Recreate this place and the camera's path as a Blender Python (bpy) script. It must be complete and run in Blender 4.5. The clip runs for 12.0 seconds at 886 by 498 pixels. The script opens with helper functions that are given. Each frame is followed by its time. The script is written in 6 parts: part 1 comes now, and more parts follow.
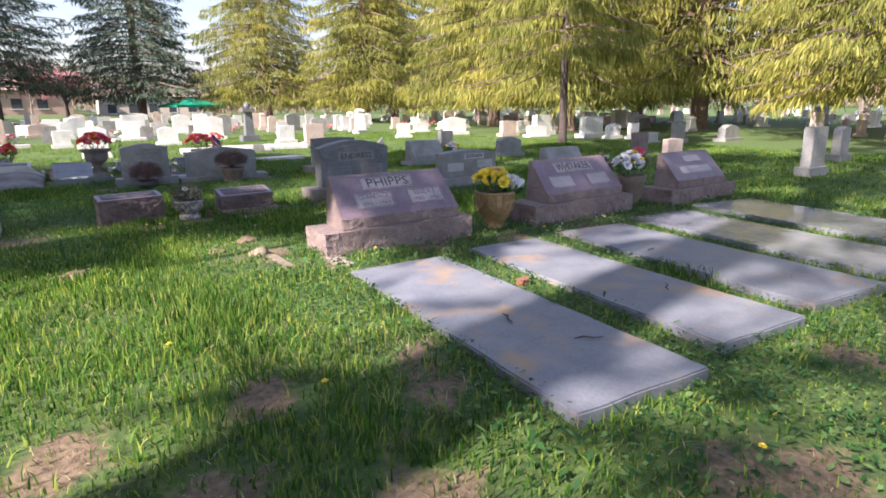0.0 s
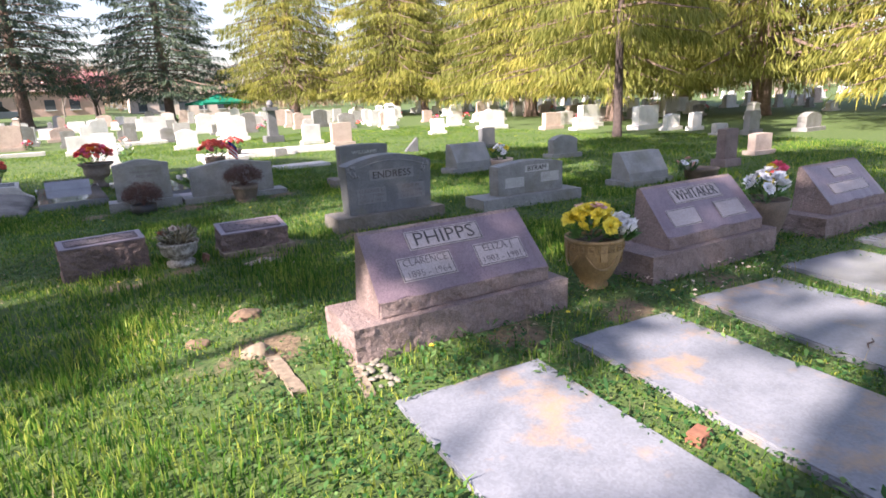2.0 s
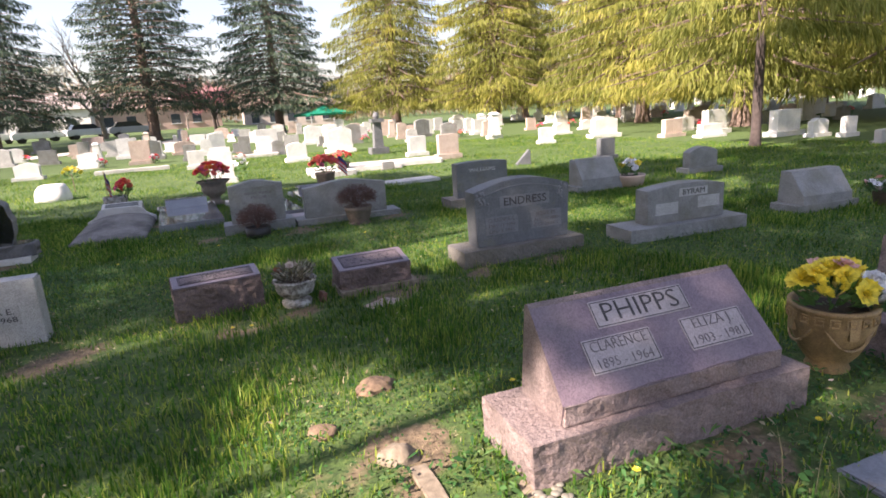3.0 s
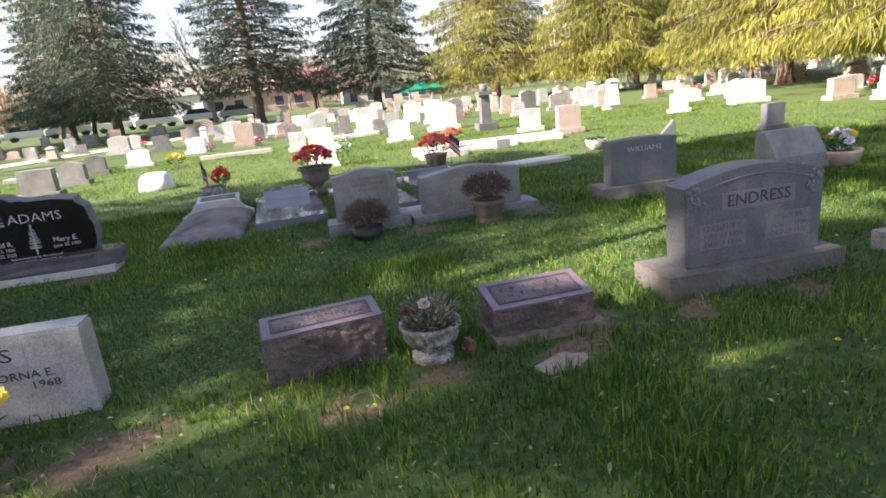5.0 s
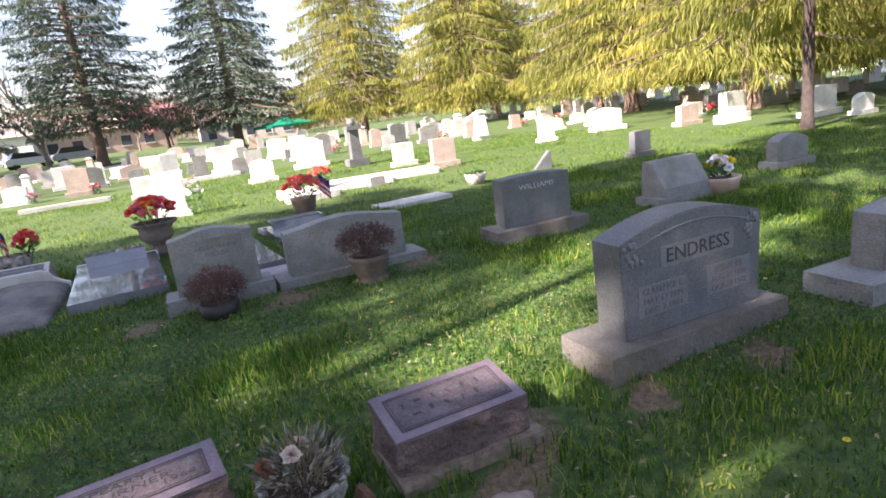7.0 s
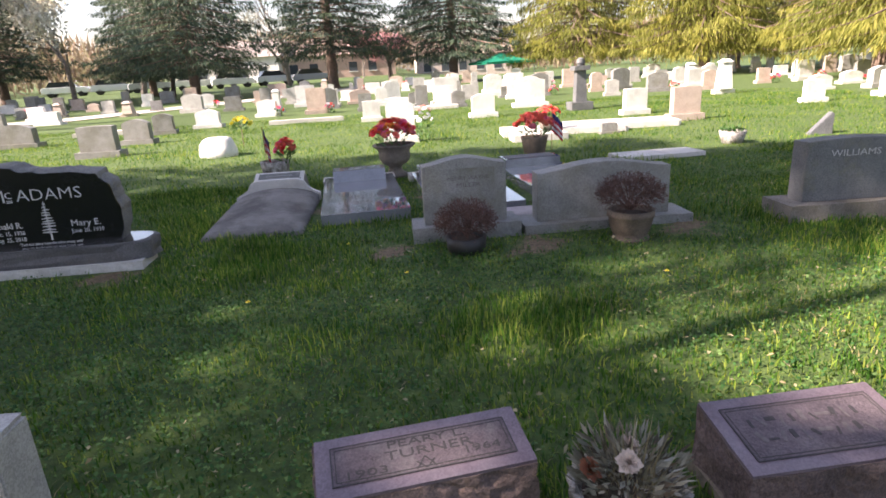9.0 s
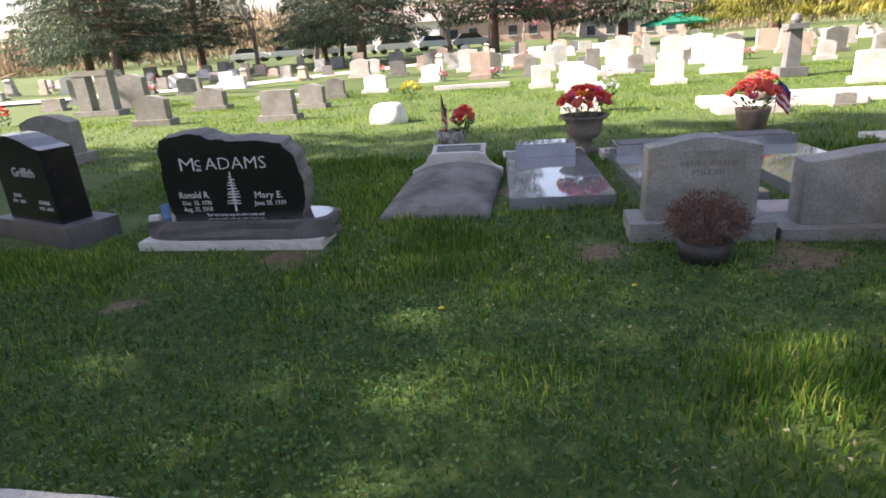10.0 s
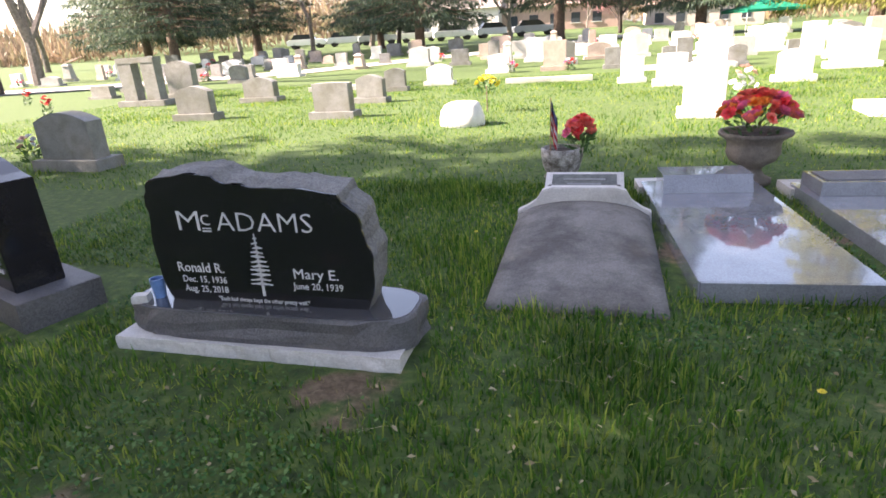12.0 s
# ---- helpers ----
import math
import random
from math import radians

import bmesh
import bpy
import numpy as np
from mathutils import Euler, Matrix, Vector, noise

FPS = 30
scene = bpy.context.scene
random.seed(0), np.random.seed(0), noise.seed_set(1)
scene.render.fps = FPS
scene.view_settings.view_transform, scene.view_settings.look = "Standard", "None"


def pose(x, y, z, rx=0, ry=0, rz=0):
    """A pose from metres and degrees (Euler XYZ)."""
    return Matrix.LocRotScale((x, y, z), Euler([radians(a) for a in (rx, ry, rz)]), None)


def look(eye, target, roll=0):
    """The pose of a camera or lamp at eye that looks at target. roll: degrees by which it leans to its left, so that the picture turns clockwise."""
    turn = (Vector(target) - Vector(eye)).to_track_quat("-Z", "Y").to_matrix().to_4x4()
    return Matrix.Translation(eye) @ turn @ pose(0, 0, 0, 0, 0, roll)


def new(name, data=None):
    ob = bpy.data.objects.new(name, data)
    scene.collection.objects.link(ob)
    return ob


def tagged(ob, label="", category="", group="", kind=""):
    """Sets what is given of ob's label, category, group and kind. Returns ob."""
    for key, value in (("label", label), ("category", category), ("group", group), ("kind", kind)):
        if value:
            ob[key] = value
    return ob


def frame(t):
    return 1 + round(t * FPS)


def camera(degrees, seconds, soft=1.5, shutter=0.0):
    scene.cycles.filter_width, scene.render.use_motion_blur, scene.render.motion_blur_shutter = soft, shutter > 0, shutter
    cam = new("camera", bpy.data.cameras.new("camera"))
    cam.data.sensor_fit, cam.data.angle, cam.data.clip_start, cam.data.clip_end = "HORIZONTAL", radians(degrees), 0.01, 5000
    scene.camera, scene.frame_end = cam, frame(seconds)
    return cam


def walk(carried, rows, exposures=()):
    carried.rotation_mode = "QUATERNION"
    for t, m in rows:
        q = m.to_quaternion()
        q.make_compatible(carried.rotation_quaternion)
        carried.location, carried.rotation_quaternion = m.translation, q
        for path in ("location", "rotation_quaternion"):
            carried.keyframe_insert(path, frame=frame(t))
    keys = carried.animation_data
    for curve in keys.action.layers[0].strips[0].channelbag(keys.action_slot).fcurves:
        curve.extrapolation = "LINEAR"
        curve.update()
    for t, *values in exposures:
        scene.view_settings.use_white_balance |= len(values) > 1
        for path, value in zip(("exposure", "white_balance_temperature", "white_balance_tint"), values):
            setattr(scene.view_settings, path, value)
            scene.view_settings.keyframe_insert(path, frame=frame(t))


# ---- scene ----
cam = camera(75.1, 12.0, soft=1.7)
METRES, EYE, TILT, LEAN, TURN = 9.36, 1.17, 0.0, 0.0, -32.9
ROWS = [
    (0.0, 0.0, 0.0, 0.0, -0.2, -13.91, 0.81),
    (0.5, 0.0035, 0.0548, -0.0001, -0.53, -17.14, 2.84),
    (1.0, -0.0038, 0.0965, 0.0051, -0.02, -16.21, 2.6),
    (1.5, -0.0186, 0.1384, 0.0156, 1.01, -15.6, 2.26),
    (2.0, -0.0334, 0.187, 0.0168, 2.46, -14.91, 2.37),
    (2.5, -0.0616, 0.2294, 0.0217, 4.61, -14.29, 2.89),
    (3.0, -0.0843, 0.2706, 0.0282, 11.66, -13.84, 3.62),
    (3.5, -0.1141, 0.3175, 0.0298, 18.55, -13.98, 4.11),
    (5.5, -0.2029, 0.4508, 0.0233, 20.67, -15.7, 5.96),
    (6.0, -0.2155, 0.4832, 0.0291, 14.98, -14.9, 6.69),
    (6.5, -0.2105, 0.514, 0.0267, 7.6, -13.92, 7.12),
    (8.5, -0.2447, 0.5529, 0.0273, 17.86, -14.75, 4.67),
    (9.0, -0.2933, 0.5576, 0.0203, 27.57, -17.48, 3.25),
    (9.5, -0.3298, 0.5767, 0.0127, 35.57, -18.43, 3.48),
    (10.0, -0.3779, 0.6014, 0.0171, 42.25, -19.74, 3.88),
    (10.5, -0.4283, 0.6153, 0.02, 45.3, -20.36, 3.87),
    (11.0, -0.4617, 0.6452, 0.0137, 46.69, -20.35, 3.85),
    (11.5, -0.4996, 0.683, 0.0208, 47.8, -20.5, 3.57),
    (12.0, -0.5485, 0.7081, 0.0185, 47.33, -20.53, 3.52),
]
EXPOSURES = [(0.0, 1.85, 6050, 26), (1.0, 2.05, 6050, 26), (2.5, 2.1, 6350, 27), (3.5, 1.8, 6450, 27), (5.5, 2.15, 6350, 27), (6.5, 2.2, 6250, 27), (8.5, 2.05, 6500, 27), (9.5, 2.05, 6600, 27), (10.5, 2.4, 6700, 26), (12.0, 2.65, 6700, 26)]
walk(cam, [(t, pose(0, 0, EYE, TILT, LEAN, TURN) @ pose(METRES * x, METRES * y, METRES * z, 90 + pitch, roll, yaw)) for t, x, y, z, yaw, pitch, roll in ROWS],
     exposures=EXPOSURES)

# ---- world and sun ----
SUN_ELEV, SUN_FROM = radians(38), Vector((-0.97, -0.22, 0)).normalized()
world = bpy.data.worlds.new("sky")
scene.world = world
world.use_nodes = True
_nt = world.node_tree
_sky = _nt.nodes.new("ShaderNodeTexSky")
_sky.sky_type = 'NISHITA'
_sky.sun_disc = False
_sky.sun_elevation = SUN_ELEV
_sky.sun_rotation = math.atan2(SUN_FROM.x, SUN_FROM.y)
_sky.dust_density = 1.5
_sky.air_density = 1.3
# thin bright haze over the whole sky
_haze = _nt.nodes.new("ShaderNodeMix")
_haze.data_type, _haze.blend_type = 'RGBA', 'ADD'
_haze.inputs[0].default_value = 1.0
_haze.inputs[7].default_value = (0.9, 0.96, 1.06, 1)
_nt.links.new(_sky.outputs[0], _haze.inputs[6])
_nt.links.new(_haze.outputs[2], _nt.nodes["Background"].inputs[0])
_nt.nodes["Background"].inputs[1].default_value = 0.058
_sun = bpy.data.lights.new("sun", 'SUN')
_sun.energy, _sun.angle, _sun.color = 5.0, radians(0.53), (1.0, 0.91, 0.74)
sun = new("sun", _sun)
sun.matrix_world = look(SUN_FROM * 60 * math.cos(SUN_ELEV) + Vector((0, 0, 60 * math.sin(SUN_ELEV))), (0, 0, 0))

# ---- materials ----
def material(name, rough=0.6, metal=0.0):
    m = bpy.data.materials.new(name)
    m.use_nodes = True
    b = m.node_tree.nodes["Principled BSDF"]
    b.inputs["Roughness"].default_value = rough
    b.inputs["Metallic"].default_value = metal
    return m, m.node_tree, b


def noise_node(nt, scale, detail=4.0, rough=0.6, kind="Object"):
    tc = nt.nodes.new("ShaderNodeTexCoord")
    n = nt.nodes.new("ShaderNodeTexNoise")
    n.inputs["Scale"].default_value = scale
    n.inputs["Detail"].default_value = detail
    n.inputs["Roughness"].default_value = rough
    nt.links.new(tc.outputs[kind], n.inputs["Vector"])
    return n


def ramp(nt, source, stops):
    r = nt.nodes.new("ShaderNodeValToRGB")
    el = r.color_ramp.elements
    while len(el) < len(stops):
        el.new(0.5)
    for e, (p, c) in zip(el, stops):
        e.position, e.color = p, (*c, 1)
    nt.links.new(source, r.inputs[0])
    return r


def mix(nt, fac, a, b, mode='MIX'):
    m = nt.nodes.new("ShaderNodeMix")
    m.data_type, m.blend_type = 'RGBA', mode
    for sock, v in ((m.inputs[0], fac), (m.inputs[6], a), (m.inputs[7], b)):
        if isinstance(v, (int, float)):
            sock.default_value = v
        elif isinstance(v, tuple):
            sock.default_value = (*v, 1)
        else:
            nt.links.new(v, sock)
    return m.outputs[2]


def bump(nt, b, source, strength, dist=0.01):
    n = nt.nodes.new("ShaderNodeBump")
    n.inputs["Strength"].default_value = strength
    n.inputs["Distance"].default_value = dist
    nt.links.new(source, n.inputs["Height"])
    nt.links.new(n.outputs[0], b.inputs["Normal"])


def stone(name, dark, light, speck, rough=0.5, speck_scale=160, stain=(0.12, 0.11, 0.09), stain_amount=0.35, relief=0.25, relief_scale=60, coat=0.0, stain_from=0.5, depth=0.008, stain_scale=2.3):
    """Speckled stone: crystals, cloudy tone, grey-brown weather stains."""
    m, nt, b = material(name, rough)
    place = nt.nodes.new("ShaderNodeTexCoord")
    info = nt.nodes.new("ShaderNodeObjectInfo")
    shift = nt.nodes.new("ShaderNodeVectorMath")
    shift.operation = 'MULTIPLY_ADD'
    nt.links.new(info.outputs["Random"], shift.inputs[0])
    shift.inputs[1].default_value = (13, 7, 5)
    nt.links.new(place.outputs["Object"], shift.inputs[2])
    cloud = noise_node(nt, 5, 5)
    nt.links.new(shift.outputs[0], cloud.inputs["Vector"])
    base = ramp(nt, cloud.outputs[0], [(0.35, dark), (0.65, light)]).outputs[0]
    tc = nt.nodes.new("ShaderNodeTexCoord")
    v = nt.nodes.new("ShaderNodeTexVoronoi")
    v.inputs["Scale"].default_value = speck_scale
    nt.links.new(tc.outputs["Object"], v.inputs["Vector"])
    grain = ramp(nt, v.outputs["Color"], [(0.25, (0, 0, 0)), (0.75, (1, 1, 1))]).outputs[0]
    col = mix(nt, 0.45, base, mix(nt, grain, speck, light))
    st = noise_node(nt, stain_scale, 8, 0.7)
    nt.links.new(shift.outputs[0], st.inputs["Vector"])
    mask = ramp(nt, st.outputs[0], [(stain_from, (0, 0, 0)), (stain_from + 0.2, (stain_amount,) * 3)]).outputs[0]
    col = mix(nt, mask, col, stain)
    nt.links.new(col, b.inputs["Base Color"])
    bump(nt, b, noise_node(nt, relief_scale, 6).outputs[0], relief, depth)
    b.inputs["Coat Weight"].default_value = coat
    return m


PINK = stone("mauve_granite_polished", (0.145, 0.10, 0.12), (0.215, 0.16, 0.18), (0.08, 0.06, 0.075), 0.32, relief=0.05)
PINK_ROUGH = stone("mauve_granite_rough", (0.16, 0.115, 0.105), (0.29, 0.22, 0.20), (0.085, 0.065, 0.065), 0.88, relief=1.0, relief_scale=40, depth=0.02)
PINK_PALE = stone("mauve_granite_steeled", (0.31, 0.265, 0.265), (0.40, 0.35, 0.345), (0.22, 0.18, 0.18), 0.7, relief=0.2)
PLUM = stone("plum_granite_rough", (0.085, 0.06, 0.055), (0.20, 0.14, 0.12), (0.06, 0.045, 0.045), 0.9, relief=1.0, relief_scale=30, depth=0.025, stain=(0.045, 0.04, 0.03), stain_amount=0.6)
PLUM_PANEL = stone("weathered_plum_panel", (0.06, 0.045, 0.05), (0.15, 0.115, 0.125), (0.05, 0.04, 0.045), 0.8, relief=0.9, relief_scale=70, stain=(0.27, 0.25, 0.24), stain_amount=0.55, stain_from=0.52)
PLUM_TOP = stone("plum_granite_top", (0.115, 0.08, 0.095), (0.19, 0.145, 0.165), (0.08, 0.06, 0.07), 0.30, relief=0.15, stain=(0.30, 0.26, 0.27), stain_amount=0.3)
GREY = stone("grey_granite", (0.19, 0.19, 0.18), (0.30, 0.30, 0.285), (0.10, 0.10, 0.10), 0.75, relief=0.5, stain=(0.13, 0.12, 0.075), stain_amount=0.6, stain_from=0.46)
GREY_DARK = stone("dark_grey_granite", (0.10, 0.105, 0.11), (0.17, 0.175, 0.18), (0.05, 0.05, 0.055), 0.6, relief=0.25, stain=(0.15, 0.145, 0.06), stain_amount=0.5, stain_from=0.54, stain_scale=4)
GREY_WARM = stone("warm_grey_granite_base", (0.125, 0.115, 0.10), (0.225, 0.205, 0.18), (0.08, 0.075, 0.065), 0.85, relief=0.9, relief_scale=40, stain=(0.10, 0.085, 0.05), stain_amount=0.6, stain_from=0.46, depth=0.015)
PANEL = stone("steeled_grey_granite", (0.155, 0.16, 0.165), (0.22, 0.225, 0.23), (0.09, 0.09, 0.095), 0.75, relief=0.3)
GREY_PALE = stone("pale_grey_granite", (0.36, 0.35, 0.33), (0.5, 0.49, 0.46), (0.2, 0.2, 0.19), 0.8, relief=0.4)
WHITE = stone("white_marble", (0.62, 0.6, 0.56), (0.78, 0.76, 0.72), (0.5, 0.5, 0.48), 0.7, relief=0.3, stain=(0.3, 0.28, 0.24))
TAN = stone("tan_granite", (0.42, 0.33, 0.27), (0.55, 0.45, 0.38), (0.3, 0.22, 0.18), 0.75, relief=0.4)
BLACK = stone("black_granite_polished", (0.008, 0.008, 0.009), (0.012, 0.012, 0.013), (0.018, 0.018, 0.02), 0.12, stain_amount=0.0, relief=0.0)
BLACK_ROUGH = stone("dark_granite_rock_edge", (0.12, 0.115, 0.11), (0.24, 0.235, 0.22), (0.05, 0.05, 0.05), 0.85, relief=1.0)
BLACK_BASE = stone("dark_granite_base", (0.07, 0.07, 0.075), (0.14, 0.135, 0.14), (0.03, 0.03, 0.03), 0.55, relief=0.5)
SLAB = stone("grey_concrete_slab", (0.125, 0.134, 0.158), (0.20, 0.21, 0.238), (0.13, 0.138, 0.155), 0.40, speck_scale=90, relief=0.15, stain=(0.36, 0.22, 0.10), stain_amount=0.9, stain_from=0.53)
LEDGER = stone("polished_grey_ledger", (0.17, 0.18, 0.20), (0.25, 0.26, 0.28), (0.13, 0.13, 0.14), 0.06, relief=0.0, stain_amount=0.15, coat=1.0)
VAULT = stone("brown_weathered_concrete", (0.14, 0.13, 0.115), (0.225, 0.21, 0.19), (0.10, 0.095, 0.085), 0.85, relief=1.0, relief_scale=35, stain=(0.05, 0.045, 0.04), stain_amount=0.8, stain_from=0.44)
CONCRETE = stone("pale_concrete", (0.5, 0.48, 0.44), (0.62, 0.6, 0.56), (0.42, 0.4, 0.37), 0.85, relief=0.5)
POT_GOLD = stone("gilt_brown_concrete_pot", (0.25, 0.155, 0.06), (0.40, 0.27, 0.12), (0.16, 0.10, 0.05), 0.6, relief=0.5, stain=(0.09, 0.06, 0.03), stain_amount=0.7, stain_from=0.45)
POT_WHITE = stone("flaking_white_urn", (0.36, 0.34, 0.30), (0.62, 0.60, 0.56), (0.2, 0.18, 0.16), 0.88, relief=1.2, stain=(0.10, 0.085, 0.065), stain_amount=0.95, stain_from=0.42, stain_scale=14, depth=0.015)
POT_BROWN = stone("brown_stone_pot", (0.12, 0.09, 0.07), (0.22, 0.17, 0.13), (0.08, 0.06, 0.05), 0.85, relief=0.9, stain=(0.05, 0.045, 0.035), stain_amount=0.7, stain_from=0.42)
POT_GREY = stone("grey_weathered_urn", (0.15, 0.125, 0.10), (0.26, 0.225, 0.18), (0.12, 0.11, 0.1), 0.85, relief=0.9, stain=(0.06, 0.05, 0.045), stain_amount=0.85, stain_from=0.42)
CLAY = stone("pale_clay_pot", (0.45, 0.33, 0.26), (0.58, 0.46, 0.38), (0.4, 0.3, 0.24), 0.8, relief=0.2)


def plain(name, col, rough=0.6, var=0.25, scale=30, metal=0.0, rand=0.0, trans=0.0, bumps=0.0):
    m, nt, b = material(name, rough, metal)
    n = noise_node(nt, scale, 5)
    lo = tuple(c * (1 - var) for c in col)
    hi = tuple(min(1, c * (1 + var)) for c in col)
    c = ramp(nt, n.outputs[0], [(0.3, lo), (0.7, hi)]).outputs[0]
    if rand:
        g = nt.nodes.new("ShaderNodeNewGeometry")
        r = ramp(nt, g.outputs["Random Per Island"], [(0, (1 - rand,) * 3), (1, (1 + rand,) * 3)]).outputs[0]
        c = mix(nt, 1.0, c, r, 'MULTIPLY')
    nt.links.new(c, b.inputs["Base Color"])
    if bumps:
        bump(nt, b, n.outputs[0], bumps, 0.02)
    if trans:
        out = nt.nodes["Material Output"]
        t = nt.nodes.new("ShaderNodeBsdfTranslucent")
        nt.links.new(c, t.inputs["Color"])
        mx = nt.nodes.new("ShaderNodeMixShader")
        mx.inputs[0].default_value = trans
        nt.links.new(b.outputs[0], mx.inputs[1])
        nt.links.new(t.outputs[0], mx.inputs[2])
        nt.links.new(mx.outputs[0], out.inputs[0])
    return m


def blades_mat(name, a, b_, c_, trans=0.35, scale=0.5):
    """Leaves: hue per leaf and in patches."""
    m, nt, b = material(name, 0.5)
    g = nt.nodes.new("ShaderNodeNewGeometry")
    leaf = ramp(nt, g.outputs["Random Per Island"], [(0, a), (0.55, b_), (1, c_)]).outputs[0]
    n = noise_node(nt, scale, 4)
    patch = ramp(nt, n.outputs[0], [(0.3, (0.5, 0.58, 0.55)), (0.5, (0.95, 0.98, 0.95)), (0.7, (1.45, 1.3, 1.15))]).outputs[0]
    col = mix(nt, 1.0, leaf, patch, 'MULTIPLY')
    nt.links.new(col, b.inputs["Base Color"])
    b.inputs["Specular IOR Level"].default_value = 0.12
    t = nt.nodes.new("ShaderNodeBsdfTranslucent")
    nt.links.new(col, t.inputs["Color"])
    mx = nt.nodes.new("ShaderNodeMixShader")
    mx.inputs[0].default_value = trans
    nt.links.new(b.outputs[0], mx.inputs[1])
    nt.links.new(t.outputs[0], mx.inputs[2])
    nt.links.new(mx.outputs[0], nt.nodes["Material Output"].inputs[0])
    return m


GRASS = blades_mat("grass_blades", (0.024, 0.09, 0.016), (0.095, 0.205, 0.026), (0.33, 0.37, 0.075), 0.45, 1.1)
CLOVER = blades_mat("clover_leaves", (0.02, 0.068, 0.022), (0.058, 0.145, 0.04), (0.16, 0.245, 0.085), 0.3)
STRAW = blades_mat("dry_grass", (0.22, 0.17, 0.09), (0.33, 0.27, 0.16), (0.4, 0.34, 0.22), 0.2)
NEEDLE_Y = blades_mat("yellow_green_needles", (0.14, 0.155, 0.035), (0.26, 0.265, 0.06), (0.39, 0.37, 0.11), 0.5, 0.3)
NEEDLE_D = blades_mat("dark_green_needles", (0.048, 0.075, 0.06), (0.085, 0.12, 0.09), (0.14, 0.18, 0.105), 0.3, 0.4)
TWIGS = plain("dry_brown_twigs", (0.10, 0.055, 0.045), 0.9, 0.3, 60, rand=0.5)
BARK = plain("spruce_bark", (0.17, 0.12, 0.095), 0.95, 0.45, 9, bumps=0.8)
BARK_DARK = plain("dark_bark", (0.06, 0.045, 0.04), 0.95, 0.4, 9, bumps=0.8)
BARK_GREY = plain("grey_bark", (0.2, 0.17, 0.145), 0.95, 0.4, 9, bumps=0.8)
SOIL = plain("potting_soil", (0.05, 0.035, 0.025), 0.95, 0.4, 50)
LETTER_DARK = plain("incised_letters", (0.05, 0.045, 0.045), 0.9, 0.2, 40)
LETTER_SOFT = plain("shallow_letters", (0.13, 0.11, 0.11), 0.9, 0.25, 40)
GLOSS_SLAB = stone("smooth_grey_slab", (0.16, 0.17, 0.195), (0.23, 0.24, 0.265), (0.2, 0.21, 0.23), 0.2, relief=0.03, stain_amount=0.3, coat=0.3)
BLACK_TOP = stone("polished_dark_top", (0.05, 0.05, 0.055), (0.09, 0.09, 0.095), (0.03, 0.03, 0.03), 0.1, relief=0.0, stain_amount=0.0, coat=1.0)
PEBBLE = plain("river_pebbles", (0.13, 0.12, 0.095), 0.6, 0.2, 12, rand=0.35)
LETTER_WHITE = plain("etched_white_letters", (0.55, 0.55, 0.54), 0.7, 0.12, 40)
LETTER_GREY = plain("frosted_letters", (0.42, 0.42, 0.42), 0.8, 0.15, 40)
BRONZE = plain("bronze_plaque", (0.13, 0.13, 0.11), 0.45, 0.3, 30, metal=0.7)
TENT = plain("green_canvas", (0.005, 0.32, 0.20), 0.7, 0.1, 3, trans=0.3)
PETAL = {k: plain(k + "_petals", c, 0.6, 0.2, 40, rand=0.25, trans=0.25) for k, c in dict(
    red=(0.75, 0.05, 0.06), pink=(0.82, 0.16, 0.30), orange=(0.85, 0.30, 0.05), yellow=(0.80, 0.66, 0.06),
    white=(0.78, 0.78, 0.80), coral=(0.82, 0.17, 0.13), blush=(0.7, 0.42, 0.36), cream=(0.55, 0.44, 0.36), rust=(0.28, 0.10, 0.05)).items()}
STEM = plain("plastic_leaves", (0.05, 0.13, 0.03), 0.5, 0.3, 30, rand=0.3)


def ground_mat():
    m, nt, b = material("lawn_soil", 0.95)
    small = noise_node(nt, 14, 8, 0.7)
    big = noise_node(nt, 7, 6, 0.65)
    att = nt.nodes.new("ShaderNodeAttribute")
    att.attribute_name = "bare"
    add = nt.nodes.new("ShaderNodeMath")
    add.operation = 'ADD'
    nt.links.new(att.outputs["Fac"], add.inputs[0])
    nt.links.new(big.outputs[0], add.inputs[1])
    # dark greens put shade between the blades into the ground colour
    green = ramp(nt, small.outputs[0], [(0.3, (0.018, 0.036, 0.008)), (0.55, (0.06, 0.105, 0.018)), (0.75, (0.17, 0.19, 0.045))]).outputs[0]
    soil = ramp(nt, noise_node(nt, 30, 6).outputs[0], [(0.3, (0.08, 0.05, 0.03)), (0.7, (0.24, 0.165, 0.105))]).outputs[0]
    bare = ramp(nt, add.outputs[0], [(0.80, (0, 0, 0)), (1.0, (0.9, 0.9, 0.9))]).outputs[0]
    col = mix(nt, bare, green, soil)
    nt.links.new(col, b.inputs["Base Color"])
    bump(nt, b, small.outputs[0], 0.8, 0.03)
    return m


LAWN = ground_mat()

# ---- mesh helpers ----
def mesh_from(bm, name, mat, smooth=False):
    me = bpy.data.meshes.new(name)
    bm.normal_update()
    bm.to_mesh(me)
    bm.free()
    me.materials.append(mat)
    if smooth:
        me.polygons.foreach_set("use_smooth", [True] * len(me.polygons))
    return me


def part(name, bm, mat, parent=None, label="", m=None, smooth=False):
    ob = new(name, mesh_from(bm, name, mat, smooth) if isinstance(bm, bmesh.types.BMesh) else bm)
    if parent:
        ob.parent = parent
    if m:
        ob.matrix_basis = m
    if label:
        ob["label"] = label
    return ob


def empty(name, m, label, category, group=""):
    ob = new(name)
    ob.empty_display_size = 0.2
    ob.matrix_basis = m
    return tagged(ob, label, category, group)


